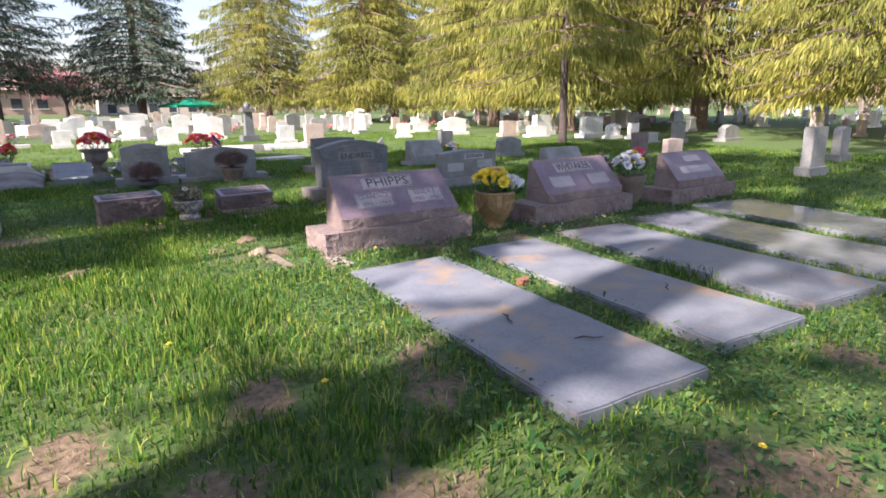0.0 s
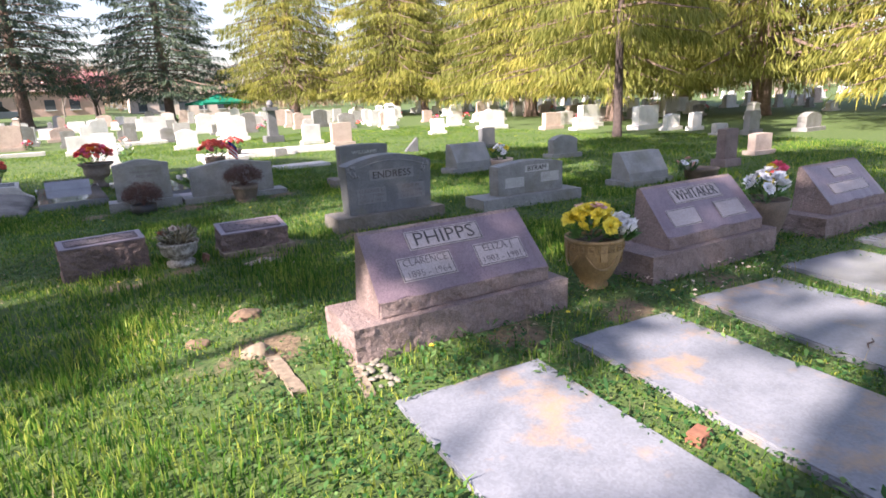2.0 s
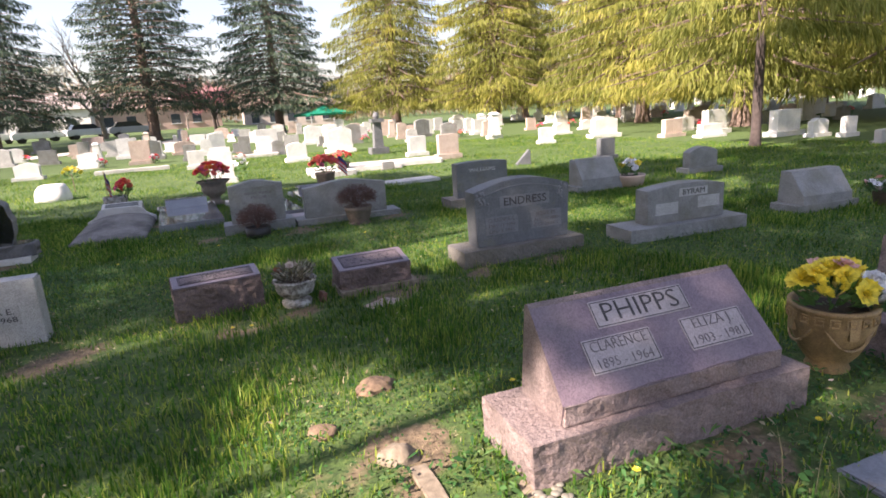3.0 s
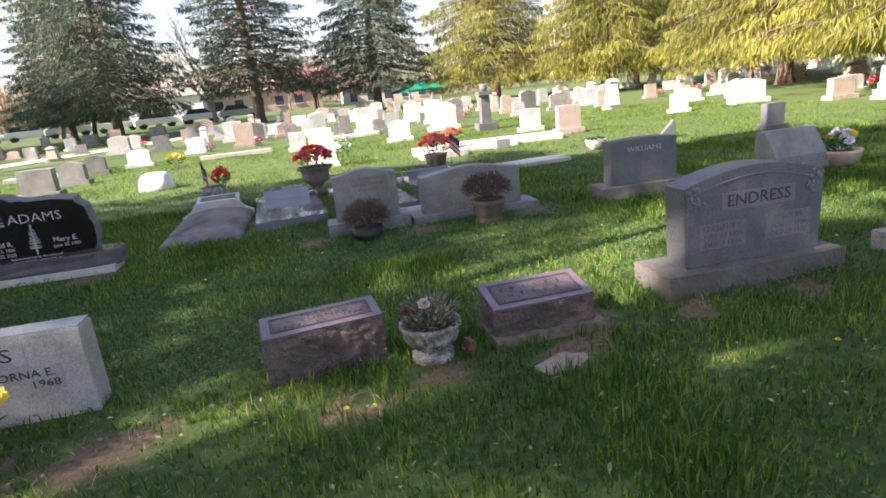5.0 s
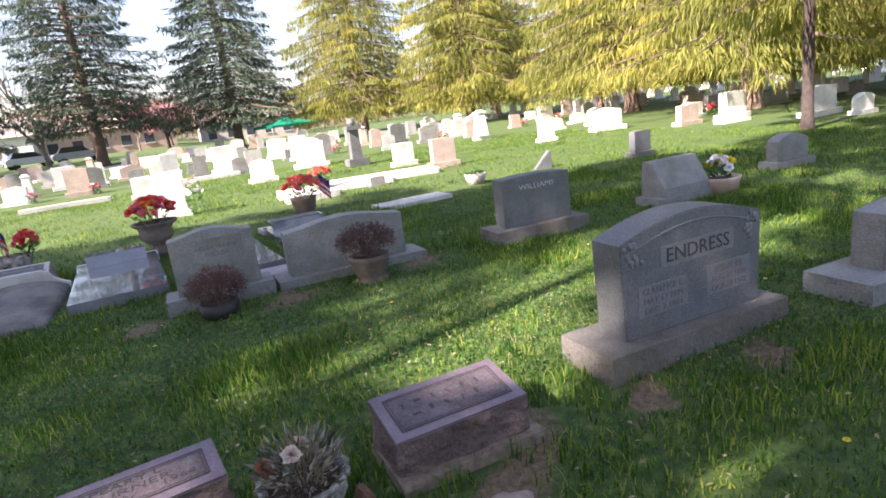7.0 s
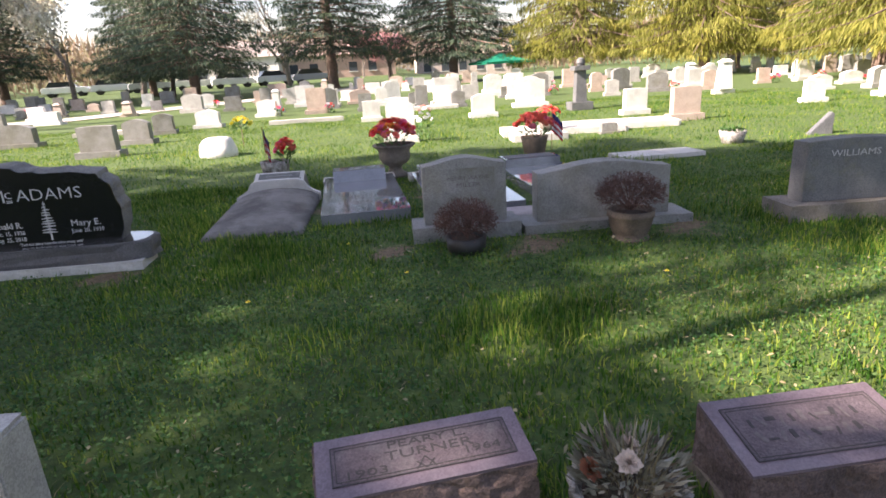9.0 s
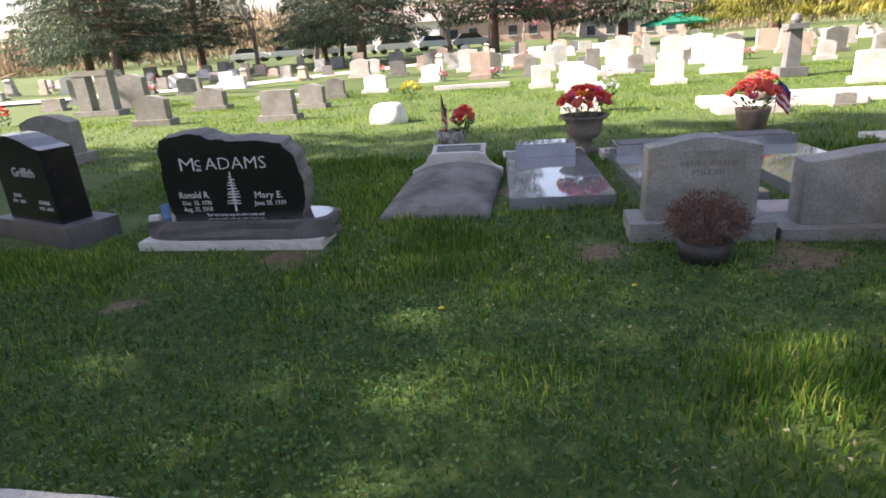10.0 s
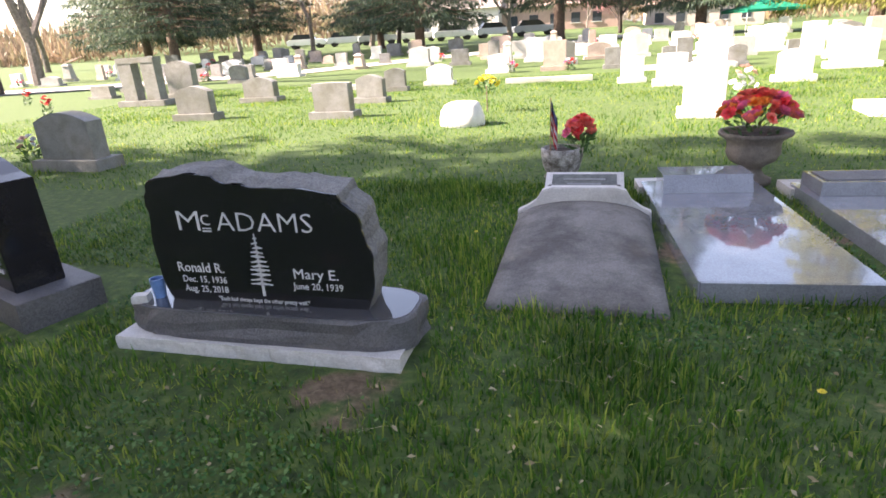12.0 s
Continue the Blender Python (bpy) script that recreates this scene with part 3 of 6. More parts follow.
# ---- low markers, second row ----
def marker(x0, x1, y0, y1, hf, hb, label, words, turn=0.0):
    w, d = x1 - x0, y1 - y0
    g = empty("grave_marker", pose((x0 + x1) / 2, (y0 + y1) / 2, 0, 0, 0, turn), label, "grave marker", "plum granite markers")
    bm = block(w, d, hb + 0.2, cuts=20, amp=0.026, seed=x0)
    for v in bm.verts:
        u = (v.co.y + d / 2) / d
        h = (hf + (hb - hf) * u)
        v.co.z = v.co.z * (h + 0.2) / (hb + 0.2) - 0.2
    part("body", bm, PLUM, g, "rock-pitched plum granite sides")
    lean = math.atan2(hb - hf, d)
    m = Matrix.Translation((0, 0, (hf + hb) / 2)) @ Matrix.Rotation(lean, 4, 'X')
    top = part("top_margin", block(w - 0.004, d / math.cos(lean) - 0.004, 0.012, bevel=0.004), PLUM_TOP, g, "smooth plum granite top margin", m)
    part("panel", block(w - 0.1, d - 0.09, 0.004, cuts=6, amp=0.0), PLUM_PANEL, top, "rough sunken name panel", Matrix.Translation((0, 0, 0.0105)))
    if not words:
        for k in range(22):
            part("worn_stroke", block(0.008 + 0.004 * (k % 3), 0.034 + 0.012 * (k % 2), 0.004, cuts=2, amp=0.004, seed=k), (LETTER_DARK, LETTER_SOFT)[k % 2], top, m=pose(-0.2 + 0.037 * (k % 11), 0.035 - 0.07 * (k // 11) + 0.006 * (k % 3), 0.0125, 0, 0, (0, 24, 90, -20, 0)[k % 5]))
    border = bmesh.new()
    for inset, line in ((0.0, 0.004), (0.012, 0.003)):
        pw, ph = w - 0.1 - 2 * inset, d - 0.09 - 2 * inset
        for sx, sy, fw, fh in ((0, ph / 2, pw, line), (0, -ph / 2, pw, line), (pw / 2, 0, line, ph), (-pw / 2, 0, line, ph)):
            r = bmesh.ops.create_cube(border, size=1)
            bmesh.ops.transform(border, matrix=Matrix.Translation((sx, sy, 0)) @ Matrix.Diagonal((fw, fh, 0.003, 1)), verts=r["verts"])
    part("border", border, LETTER_DARK, top, "incised double border", Matrix.Translation((0, 0, 0.0145)))
    for text, size, dx, dy, width in words:
        lettering(text, size, LETTER_DARK, top, Matrix.Translation((dx, dy, 0.015)), width=width)
    if words:
        sign = bmesh.new()
        for sx in (-1, 1):
            for y0, y1, spread in ((0.022, -0.022, 0.03), (-0.024, 0.006, 0.028)):
                tube(sign, [(0, y0, 0), (sx * spread, y1, 0)], [0.0025, 0.0025], 4)
        part("emblem", sign, LETTER_DARK, top, "incised square and compasses", Matrix.Translation((0, -0.045, 0.015)))
    if not words:
        part("footing", block(w + 0.06, d + 0.08, 0.12, cuts=8, amp=0.012, seed=2), EDGING, g, "thin weathered footing", pose(0.02, -0.01, -0.135))
    foot(x0, x1, y0, y1)
    return g


marker(0.215, 0.875, 7.27, 7.51, 0.205, 0.245, "plum granite marker with rough rock-faced sides", [("PEARY L.", 0.042, 0.02, 0.045, 0.25), ("TURNER", 0.048, 0.02, 0.002, 0.28), ("1903", 0.04, -0.18, -0.045, 0.12), ("1964", 0.04, 0.18, -0.03, 0.11)], 8)
marker(1.50, 2.13, 7.22, 7.53, 0.145, 0.205, "low plum granite marker leaning in the grass", [], 2)
lump("flat_stone", 1.77, 6.88, 0.18, 0.10, 0.028, EDGING_PALE, "flat buff stone sunk in the grass", "stone", 5)
foot(1.6, 1.94, 6.8, 6.98)

# ---- upright stones ----
def arch(w, h, rise, n=18, shoulder=0.0, foot_w=None):
    """Outline of a die with an arched top."""
    fw = w if foot_w is None else foot_w
    pts = [(-fw / 2, 0), (fw / 2, 0)]
    for i in range(n + 1):
        u = 1 - 2 * i / n
        s = math.cos(u * math.pi / 2) ** (0.9 if shoulder == 0 else 1.6)
        pts.append((u * w / 2, h - rise + rise * s))
    return pts


def upright(name, cx, front, w, h, rise, depth, base, mats, label, turn=0.0, words=(), panels=(), foot_w=None, shoulder=0.0, group="", lean=0.0):
    """base: (width, depth, height, x offset). words: (text, size, dx, z, width, material)."""
    die_mat, base_mat, panel_mat = mats
    bw, bd, bh, bo = base
    g = empty(name, pose(cx, front, 0, lean, 0, turn), label, "gravestone", group)
    part("base", block(bw, bd, bh + 0.16, cuts=10, amp=0.01, seed=cx), base_mat, g, "rough granite base", pose(bo, bd / 2, -0.16))
    y0 = (bd - depth) / 2
    die = part("die", profile_prism(arch(w, h - bh, rise, shoulder=shoulder, foot_w=foot_w), depth, y0), die_mat, g, m=pose(0, 0, bh))
    for dx, z, pw, ph in panels:
        part("panel", block(pw, 0.006, ph, bevel=0), panel_mat, die, "steeled name panel", pose(dx, y0 - 0.001, z - bh - ph / 2))
    for text, size, dx, z, width, mat in words:
        lettering(text, size, mat, die, face_pose(dx, y0 - 0.0055, z - bh), width=width)
    c, s = math.cos(radians(turn)), math.sin(radians(turn))
    xs = [cx + (bo + sx * bw / 2) * c - y * s for sx in (-1, 1) for y in (0, bd)]
    ys = [front + (bo + sx * bw / 2) * s + y * c for sx in (-1, 1) for y in (0, bd)]
    foot(min(xs), max(xs), min(ys), max(ys))
    return g


endress = upright("upright_gravestone", 3.37, 7.32, 1.03, 0.735, 0.10, 0.22, (1.30, 0.42, 0.11, -0.03), (GREY_DARK, GREY_WARM, PANEL),
    "dark grey granite stone with an arched top and carved corners", foot_w=0.99,
    words=[("ENDRESS", 0.11, 0.02, 0.52, 0.46, LETTER_DARK), ("CLARENCE C.", 0.052, -0.235, 0.358, 0.29, LETTER_SOFT), ("MAY 13 1891", 0.046, -0.235, 0.303, 0.27, LETTER_SOFT), ("DEC 2 1961", 0.046, -0.235, 0.25, 0.26, LETTER_SOFT),
           ("JESSIE M.", 0.052, 0.25, 0.366, 0.23, LETTER_SOFT), ("AUG 22 1890", 0.046, 0.25, 0.311, 0.27, LETTER_SOFT), ("OCT 28 1972", 0.046, 0.25, 0.258, 0.27, LETTER_SOFT)],
    panels=[(0.02, 0.52, 0.54, 0.115), (-0.235, 0.305, 0.34, 0.17), (0.25, 0.312, 0.34, 0.17)])
# carved sprays on the shoulders and a raised rim
for s in (-1, 1):
    bm = bmesh.new()
    rng = random.Random(4)
    for k in range(16):
        r = bmesh.ops.create_icosphere(bm, subdivisions=1, radius=0.011 + 0.007 * rng.random())
        bmesh.ops.transform(bm, matrix=Matrix.Translation((rng.uniform(-0.045, 0.045), 0, rng.uniform(-0.07, 0.07))) @ Matrix.Diagonal((1, 0.4, 1.3, 1)), verts=r["verts"])
    part("carved_spray", bm, PANEL, endress, "carved leaf spray", pose(s * 0.43, 0.098, 0.57, 0, 25 * s, 0), smooth=True)
rim = bmesh.new()
tube(rim, [(u * 0.50, 0.099, 0.575 + 0.10 * math.cos(u * math.pi / 2)) for u in [-1 + i / 8 for i in range(17)]], [0.005] * 17, 5)
part("raised_rim", rim, PANEL, endress)

upright("upright_gravestone", 5.14, 7.06, 0.97, 0.525, 0.045, 0.2, (1.46, 0.42, 0.13, -0.03), (GREY, GREY, GREY_PALE), "grey granite stone with pale panels on a wide base", turn=-2,
    words=[("BYRAM", 0.08, 0.08, 0.43, 0.28, LETTER_DARK)], panels=[(0.08, 0.43, 0.36, 0.085), (-0.25, 0.28, 0.28, 0.12), (0.28, 0.31, 0.28, 0.12)])
cravens = upright("upright_gravestone", -1.245, 7.36, 1.16, 0.42, 0.012, 0.17, (1.16, 0.19, -0.06, 0.0), (GREY_PALE, GREY_PALE, GREY_PALE), "pale granite slab stone with incised panels",
    words=[("CRAVENS", 0.105, -0.06, 0.318, 0.60, LETTER_DARK), ("EDWARD", 0.062, -0.36, 0.20, 0.28, LETTER_DARK), ("ORNA E.", 0.062, 0.28, 0.20, 0.27, LETTER_DARK), ("1968", 0.058, 0.36, 0.14, 0.13, LETTER_DARK)],
    panels=[(-0.08, 0.318, 0.76, 0.125), (-0.34, 0.17, 0.40, 0.14), (0.25, 0.17, 0.40, 0.14)])
upright("upright_gravestone", 4.24, 10.12, 0.80, 0.64, 0.02, 0.2, (1.10, 0.4, 0.13, 0.0), (GREY_DARK, GREY_WARM, GREY), "grey granite stone with a name in shade", words=[("WILLIAMS", 0.075, 0.0, 0.52, 0.42, LETTER_GREY)], turn=-2)
upright("upright_gravestone", 1.09, 10.44, 0.69, 0.655, 0.06, 0.2, (0.90, 0.36, 0.11, 0.0), (GREY, GREY, GREY), "grey granite stone behind a dried bush", shoulder=1, turn=0,
    words=[("HENRY WAYNE", 0.05, 0.03, 0.49, 0.34, LETTER_SOFT), ("MILLER", 0.05, 0.03, 0.43, 0.2, LETTER_SOFT)], panels=[(0.03, 0.43, 0.44, 0.28)])
upright("upright_gravestone", 2.28, 10.44, 1.15, 0.54, 0.07, 0.2, (1.46, 0.40, 0.06, 0.02), (GREY, GREY, GREY), "weathered grey granite stone behind a potted dead shrub", shoulder=1)

part("rough_top", block(1.15, 0.15, 0.022, cuts=10, amp=0.014, seed=9), GREY_PALE, cravens, "rock-pitched top edge", pose(0, 0.095, 0.403))

# ---- black granite stones ----
def boulder_outline():
    """Rock-edged outline of a wide die: x, z."""
    base = [(-0.50, 0), (0.52, 0), (0.565, 0.12), (0.575, 0.26), (0.545, 0.36), (0.53, 0.44), (0.47, 0.50), (0.44, 0.545), (0.30, 0.565), (0.16, 0.57),
            (0.02, 0.575), (-0.10, 0.59), (-0.16, 0.625), (-0.26, 0.635), (-0.40, 0.62), (-0.50, 0.60), (-0.535, 0.53), (-0.535, 0.40), (-0.55, 0.25), (-0.54, 0.10)]
    out = []
    rng = random.Random(11)
    for a, b in zip(base, base[1:] + base[:1]):
        out.append(a)
        if a[1] > 0 or b[1] > 0:
            for k in (1, 2):
                f = k / 3
                out.append((a[0] + (b[0] - a[0]) * f + rng.uniform(-0.006, 0.006), a[1] + (b[1] - a[1]) * f + rng.uniform(-0.006, 0.006)))
    return out


mc = empty("rock_edged_gravestone", pose(-2.21, 10.38, 0, 0, 0, 0), "black granite stone with etched white letters and a spruce", "gravestone")
part("footing", block(1.47, 0.30, 0.075, cuts=9, amp=0.014), CONCRETE, mc, "pale concrete footing", pose(-0.03, 0.13, -0.025))
bm = bmesh.new()
n = 40
ring = []
for z in (0.0, 0.04, 0.09, 0.14, 0.155):
    row = []
    for i in range(n):
        a = 2 * math.pi * i / n
        cxp, sxp = math.cos(a), math.sin(a)
        px = math.copysign(abs(cxp) ** 0.35, cxp) * 0.75
        py = math.copysign(abs(sxp) ** 0.6, sxp) * 0.20
        k = noise.noise(Vector((px * 9, py * 9, z * 15))) * 0.03 * (z < 0.145)
        s = 0.985 if z > 0.145 else 1
        row.append(bm.verts.new((px * s + k, py * s + k, z)))
    ring.append(row)
for a, b in zip(ring, ring[1:]):
    for i in range(n):
        bm.faces.new((a[i], a[(i + 1) % n], b[(i + 1) % n], b[i]))
bm.faces.new(ring[-1])
part("base", bm, BLACK_BASE, mc, "dark granite base with rounded ends", pose(0, 0.21, 0.04))
bm = bmesh.new()
rim = []
for i in range(n):
    a = 2 * math.pi * i / n
    c_, s_ = math.cos(a), math.sin(a)
    rim.append(bm.verts.new((math.copysign(abs(c_) ** 0.35, c_) * 0.725, math.copysign(abs(s_) ** 0.6, s_) * 0.185, 0)))
bm.faces.new(rim)
r = bmesh.ops.extrude_face_region(bm, geom=bm.faces[:])
for q in r["geom"]:
    if isinstance(q, bmesh.types.BMVert):
        q.co.z += 0.004
bmesh.ops.recalc_face_normals(bm, faces=bm.faces[:])
part("base_top", bm, BLACK_TOP, mc, "polished dark top of the base", pose(0, 0.21, 0.194))
ol = boulder_outline()
part("polished_face", profile_prism(ol, 0.012, 0, 0), BLACK, mc, "polished black granite face", pose(0, 0.13, 0.19))
bm = bmesh.new()
rows = []
for q in range(6):
    y = 0.012 + 0.19 * q / 5
    rows.append([bm.verts.new((x * (1 + 0.012 * math.sin(q)) + 0.012 * noise.noise(Vector((x * 12, q * 1.7, z * 12))) * (q > 0),
                               y, max(0, z + (0.016 * noise.noise(Vector((x * 14, q * 2.1, z * 14))) + 0.01 * min(q, 2)) * (z > 0.02)))) for x, z in ol])
for a, b in zip(rows, rows[1:]):
    for i in range(len(ol)):
        bm.faces.new((a[i], a[(i + 1) % len(ol)], b[(i + 1) % len(ol)], b[i]))
bm.faces.new(rows[-1])
bmesh.ops.recalc_face_normals(bm, faces=bm.faces[:])
die = part("rock_die", bm, BLACK_ROUGH, mc, "grey rock-pitched edge", pose(0, 0.13, 0.19))
for text, size, x, z, w in (("M", 0.14, -0.32, 0.60, 0.115), ("c", 0.115, -0.23, 0.62, 0.047), ("ADAMS", 0.13, 0.07, 0.60, 0.48), ("Ronald R.", 0.07, -0.31, 0.37, 0.25), ("Dec. 15, 1936", 0.048, -0.30, 0.31, 0.24), ("Aug. 25, 2018", 0.048, -0.30, 0.26, 0.24),
                            ("Mary E.", 0.07, 0.29, 0.36, 0.22), ("June 20, 1939", 0.048, 0.295, 0.30, 0.25), ("\"Each had always kept the other pretty well.\"", 0.03, 0.0, 0.215, 0.48)):
    lettering(text, size, LETTER_WHITE, mc, face_pose(x, 0.1265, z), width=w, offset=-0.0018 if size > 0.1 else 0.0)
part("letter_bar", block(0.045, 0.002, 0.007, bevel=0), LETTER_WHITE, mc, m=pose(-0.23, 0.128, 0.553))
part("letter_bar", block(0.045, 0.002, 0.005, bevel=0), LETTER_WHITE, mc, m=pose(-0.23, 0.128, 0.567))
bm = bmesh.new()
rng = random.Random(3)
def flat_poly(bm, pts):
    bm.faces.new([bm.verts.new((x, 0, z)) for x, z in pts])
flat_poly(bm, [(-0.008, -0.03), (0.008, -0.03), (0.003, 0.28), (-0.003, 0.28)])
for k in range(11):
    z = 0.262 - k * 0.0225
    for s in (-1, 1):
        L = 0.010 + min(k, 8) * 0.0052 + rng.uniform(-0.004, 0.012)
        t = rng.uniform(-0.004, 0.004)
        flat_poly(bm, [(0, z + 0.007), (s * L * 0.5, z + t), (s * L, z - 0.003 + t), (s * L * 0.82, z - 0.010 + t), (s * L * 0.55, z - 0.007 + t), (s * L * 0.3, z - 0.011), (0, z - 0.006)][::s])
part("etched_spruce", bm, LETTER_WHITE, mc, "etched white spruce tree", pose(0.01, 0.1275, 0.27))
foot(-2.98, -1.44, 10.28, 10.78)
cup = empty("votive_cup", pose(-2.80, 10.52, 0.198), "small blue and white votive cup on the base", "cup")
part("cup", lathe([(0.028, 0), (0.032, 0.05), (0.036, 0.10), (0.03, 0.10), (0.027, 0.02)], 16), plain("blue_glaze", (0.12, 0.22, 0.42), 0.3), cup)
pebble = part("pebble", block(0.07, 0.05, 0.04, cuts=4, amp=0.012, seed=5), CONCRETE, m=pose(-2.86, 10.46, 0.195, 0, 0, 20))
tagged(pebble, "white pebble on the dark base", "pebble")

gr = empty("slant_top_gravestone", pose(-4.22, 10.62, 0, 0, 0, -20), "polished black granite stone on a black base", "gravestone")
part("base", block(1.14, 0.44, 0.25, bevel=0.006), BLACK_BASE, gr, "dark polished base", pose(0.07, 0.22, -0.10))
part("die", profile_prism([(-0.33, 0), (0.46, 0), (0.44, 0.60), (0.32, 0.62), (0.16, 0.67), (0.0, 0.705), (-0.18, 0.71), (-0.33, 0.69)], 0.26, 0.07, 0.006), BLACK, gr, m=pose(0, 0, 0.15))
for text, size, x, z, w in (("Griffith", 0.11, 0.10, 0.56, 0.34), ("JOHN", 0.045, -0.1, 0.36, 0.12), ("1924 - 2005", 0.04, -0.1, 0.31, 0.2), ("ESTHER", 0.045, 0.3, 0.32, 0.16), ("1925 - 2018", 0.04, 0.3, 0.27, 0.2)):
    lettering(text, size, LETTER_WHITE, gr, face_pose(x, 0.0655, z), width=w)
foot(-4.9, -3.4, 10.35, 11.3)

# ---- ledgers, third row ----
v = empty("domed_vault", pose(-0.80, 11.0, 0), "brown concrete vault top with a bronze plaque", "grave vault")
bm = bmesh.new()
rows = []
for j in range(9):
    y = 1.42 * j / 8
    row = []
    for i in range(13):
        u = -1 + 2 * i / 12
        z = (0.015 + 0.115 * min(1, j / 7) ** 0.8) * math.sqrt(max(0, 1 - (u * 0.93) ** 2)) * 1.25
        row.append(bm.verts.new((u * 0.45, y, z + 0.01)))
    rows.append(row)
for a, b in zip(rows, rows[1:]):
    for i in range(12):
        bm.faces.new((a[i], a[i + 1], b[i + 1], b[i]))
bm.faces.new(rows[0][::-1] + [bm.verts.new((-0.45, 0, -0.05)), bm.verts.new((0.45, 0, -0.05))])
for s in (0, 12):
    lo = [bm.verts.new((r[s].co.x, r[s].co.y, -0.05)) for r in rows]
    for k in range(8):
        bm.faces.new((rows[k][s], rows[k + 1][s], lo[k + 1], lo[k]))
bmesh.ops.recalc_face_normals(bm, faces=bm.faces[:])
part("domed_lid", bm, VAULT, v, smooth=True)
part("collar", profile_prism([(-0.47, 0), (0.47, 0), (0.465, 0.09), (0.40, 0.12), (0.33, 0.17), (0.29, 0.24), (0.22, 0.265), (-0.22, 0.265), (-0.29, 0.24), (-0.33, 0.17), (-0.40, 0.12), (-0.465, 0.09)], 0.08, 0, 0.008), CONCRETE, v, "pale shaped concrete collar", pose(0, 1.41, 0))
head = part("headpiece", block(0.60, 0.42, 0.25, bevel=0.015, top_w=0.52, top_d=0.34), VAULT, v, m=pose(0, 1.71, 0))
lean = pose(0, 1.58, 0.235, 20, 0, 0)
part("frame", block(0.56, 0.30, 0.02, bevel=0.006), CONCRETE, v, "pale concrete plaque frame", lean)
pl = part("plaque", block(0.46, 0.21, 0.02, bevel=0.004), BRONZE, v, "dark bronze plaque", lean @ pose(0, 0, 0.012))
for k in range(2):
    part("inscription_bar", block(0.3 - 0.06 * k, 0.02, 0.004, bevel=0), GREY, pl, m=pose(0, 0.035 - 0.06 * k, 0.019))
foot(-1.27, -0.33, 11.0, 12.95)


def ledger(x0, x1, y0, y1, label, tray=False, turn=4.5):
    g = empty("polished_ledger", pose((x0 + x1) / 2, y0, 0, 0, 0, turn), label, "grave ledger", "polished ledgers")
    w, d = x1 - x0, y1 - y0
    part("slab", block(w, d, 0.15, bevel=0.008), LEDGER, g, m=pose(0, d / 2, -0.05))
    part("foot_stone", block(w * 1.06, 0.30, 0.10, bevel=0.01), CONCRETE, g, "pale concrete footing", pose(0, d + 0.03, -0.02))
    if not tray:
        part("headpiece", block(w * 0.74, 0.34, 0.13, bevel=0.01, top_d=0.28, back=0.03), LEDGER, g, "slanted grey headpiece", pose(0, d - 0.24, 0.1))
    else:
        hp = part("headpiece", block(w * 0.86, 0.36, 0.10, bevel=0.008), LEDGER, g, "dark framed headpiece", pose(0, d - 0.22, 0.1))
        part("tray", block(w * 0.76, 0.26, 0.01, bevel=0), BLACK_BASE, hp, "dark sunken plaque", pose(0, 0, 0.097))
    foot(x0 - 0.12, x1 - 0.1, y0 + 0.05, y1 + 0.2)
    return g


ledger(-0.20, 0.655, 11.24, 13.3, "polished grey ledger with a slanted headpiece")
ledger(0.89, 1.77, 11.2, 13.26, "polished grey ledger with a framed headpiece", True)
ledger(2.0, 2.84, 11.5, 13.5, "polished grey ledger with a framed headpiece", True)
flat = tagged(part("flat_plaque", block(1.2, 0.5, 0.06, bevel=0.01), CONCRETE, m=pose(4.2, 13.7, 0, 0, 0, 4)), "pale flat grave plaque in the lawn", "grave plaque")
foot(3.6, 4.8, 13.4, 14.0)
pinkp = tagged(part("flat_plaque", block(0.45, 0.35, 0.06, bevel=0.01), PINK_PALE, m=pose(1.72, 10.98, 0, 0, 0, 0)), "pinkish flat grave plaque in the lawn", "grave plaque")

# ---- pots and flowers ----
def bloom_mesh(name, mat, r, petals=14, rings=3, seed=0):
    """A full flower head of cupped petals."""
    rng = random.Random(seed)
    bm = bmesh.new()
    for q in range(rings):
        k = petals - 3 * q
        tilt = radians(15 + 32 * q)
        for i in range(k):
            a = 2 * math.pi * (i + rng.random() * 0.5) / k
            L = r * (1 - 0.2 * q) * rng.uniform(0.85, 1.1)
            wd = L * 0.42
            rot = Matrix.Rotation(a, 4, 'Z') @ Matrix.Rotation(-tilt, 4, 'Y')
            pts = [(0.1 * L, 0, 0), (0.55 * L, -wd, 0.08 * L), (L, 0, 0.02 * L), (0.55 * L, wd, 0.08 * L)]
            bm.faces.new([bm.verts.new(rot @ Vector(p)) for p in pts])
    return mesh_from(bm, name, mat)


BLOOMS = {k: bloom_mesh("bloom", m, 0.055, seed=i) for i, (k, m) in enumerate(PETAL.items())}


def leaf_bunch(n, r, h, seed, mat, L=0.09, W=0.025):
    rng = np.random.default_rng(seed)
    a = rng.uniform(0, 2 * np.pi, n)
    rad = r * np.sqrt(rng.uniform(0, 1, n))
    p = np.stack([rad * np.cos(a), rad * np.sin(a), h * rng.uniform(0, 1, n)], 1)
    d = np.stack([np.cos(a) * rng.uniform(0.2, 1.2, n), np.sin(a) * rng.uniform(0.2, 1.2, n), rng.uniform(0.1, 1, n)], 1)
    d /= np.linalg.norm(d, axis=1)[:, None]
    return diamond(p, d, L * rng.uniform(0.6, 1.3, n), W * rng.uniform(0.7, 1.3, n), rng, mat)


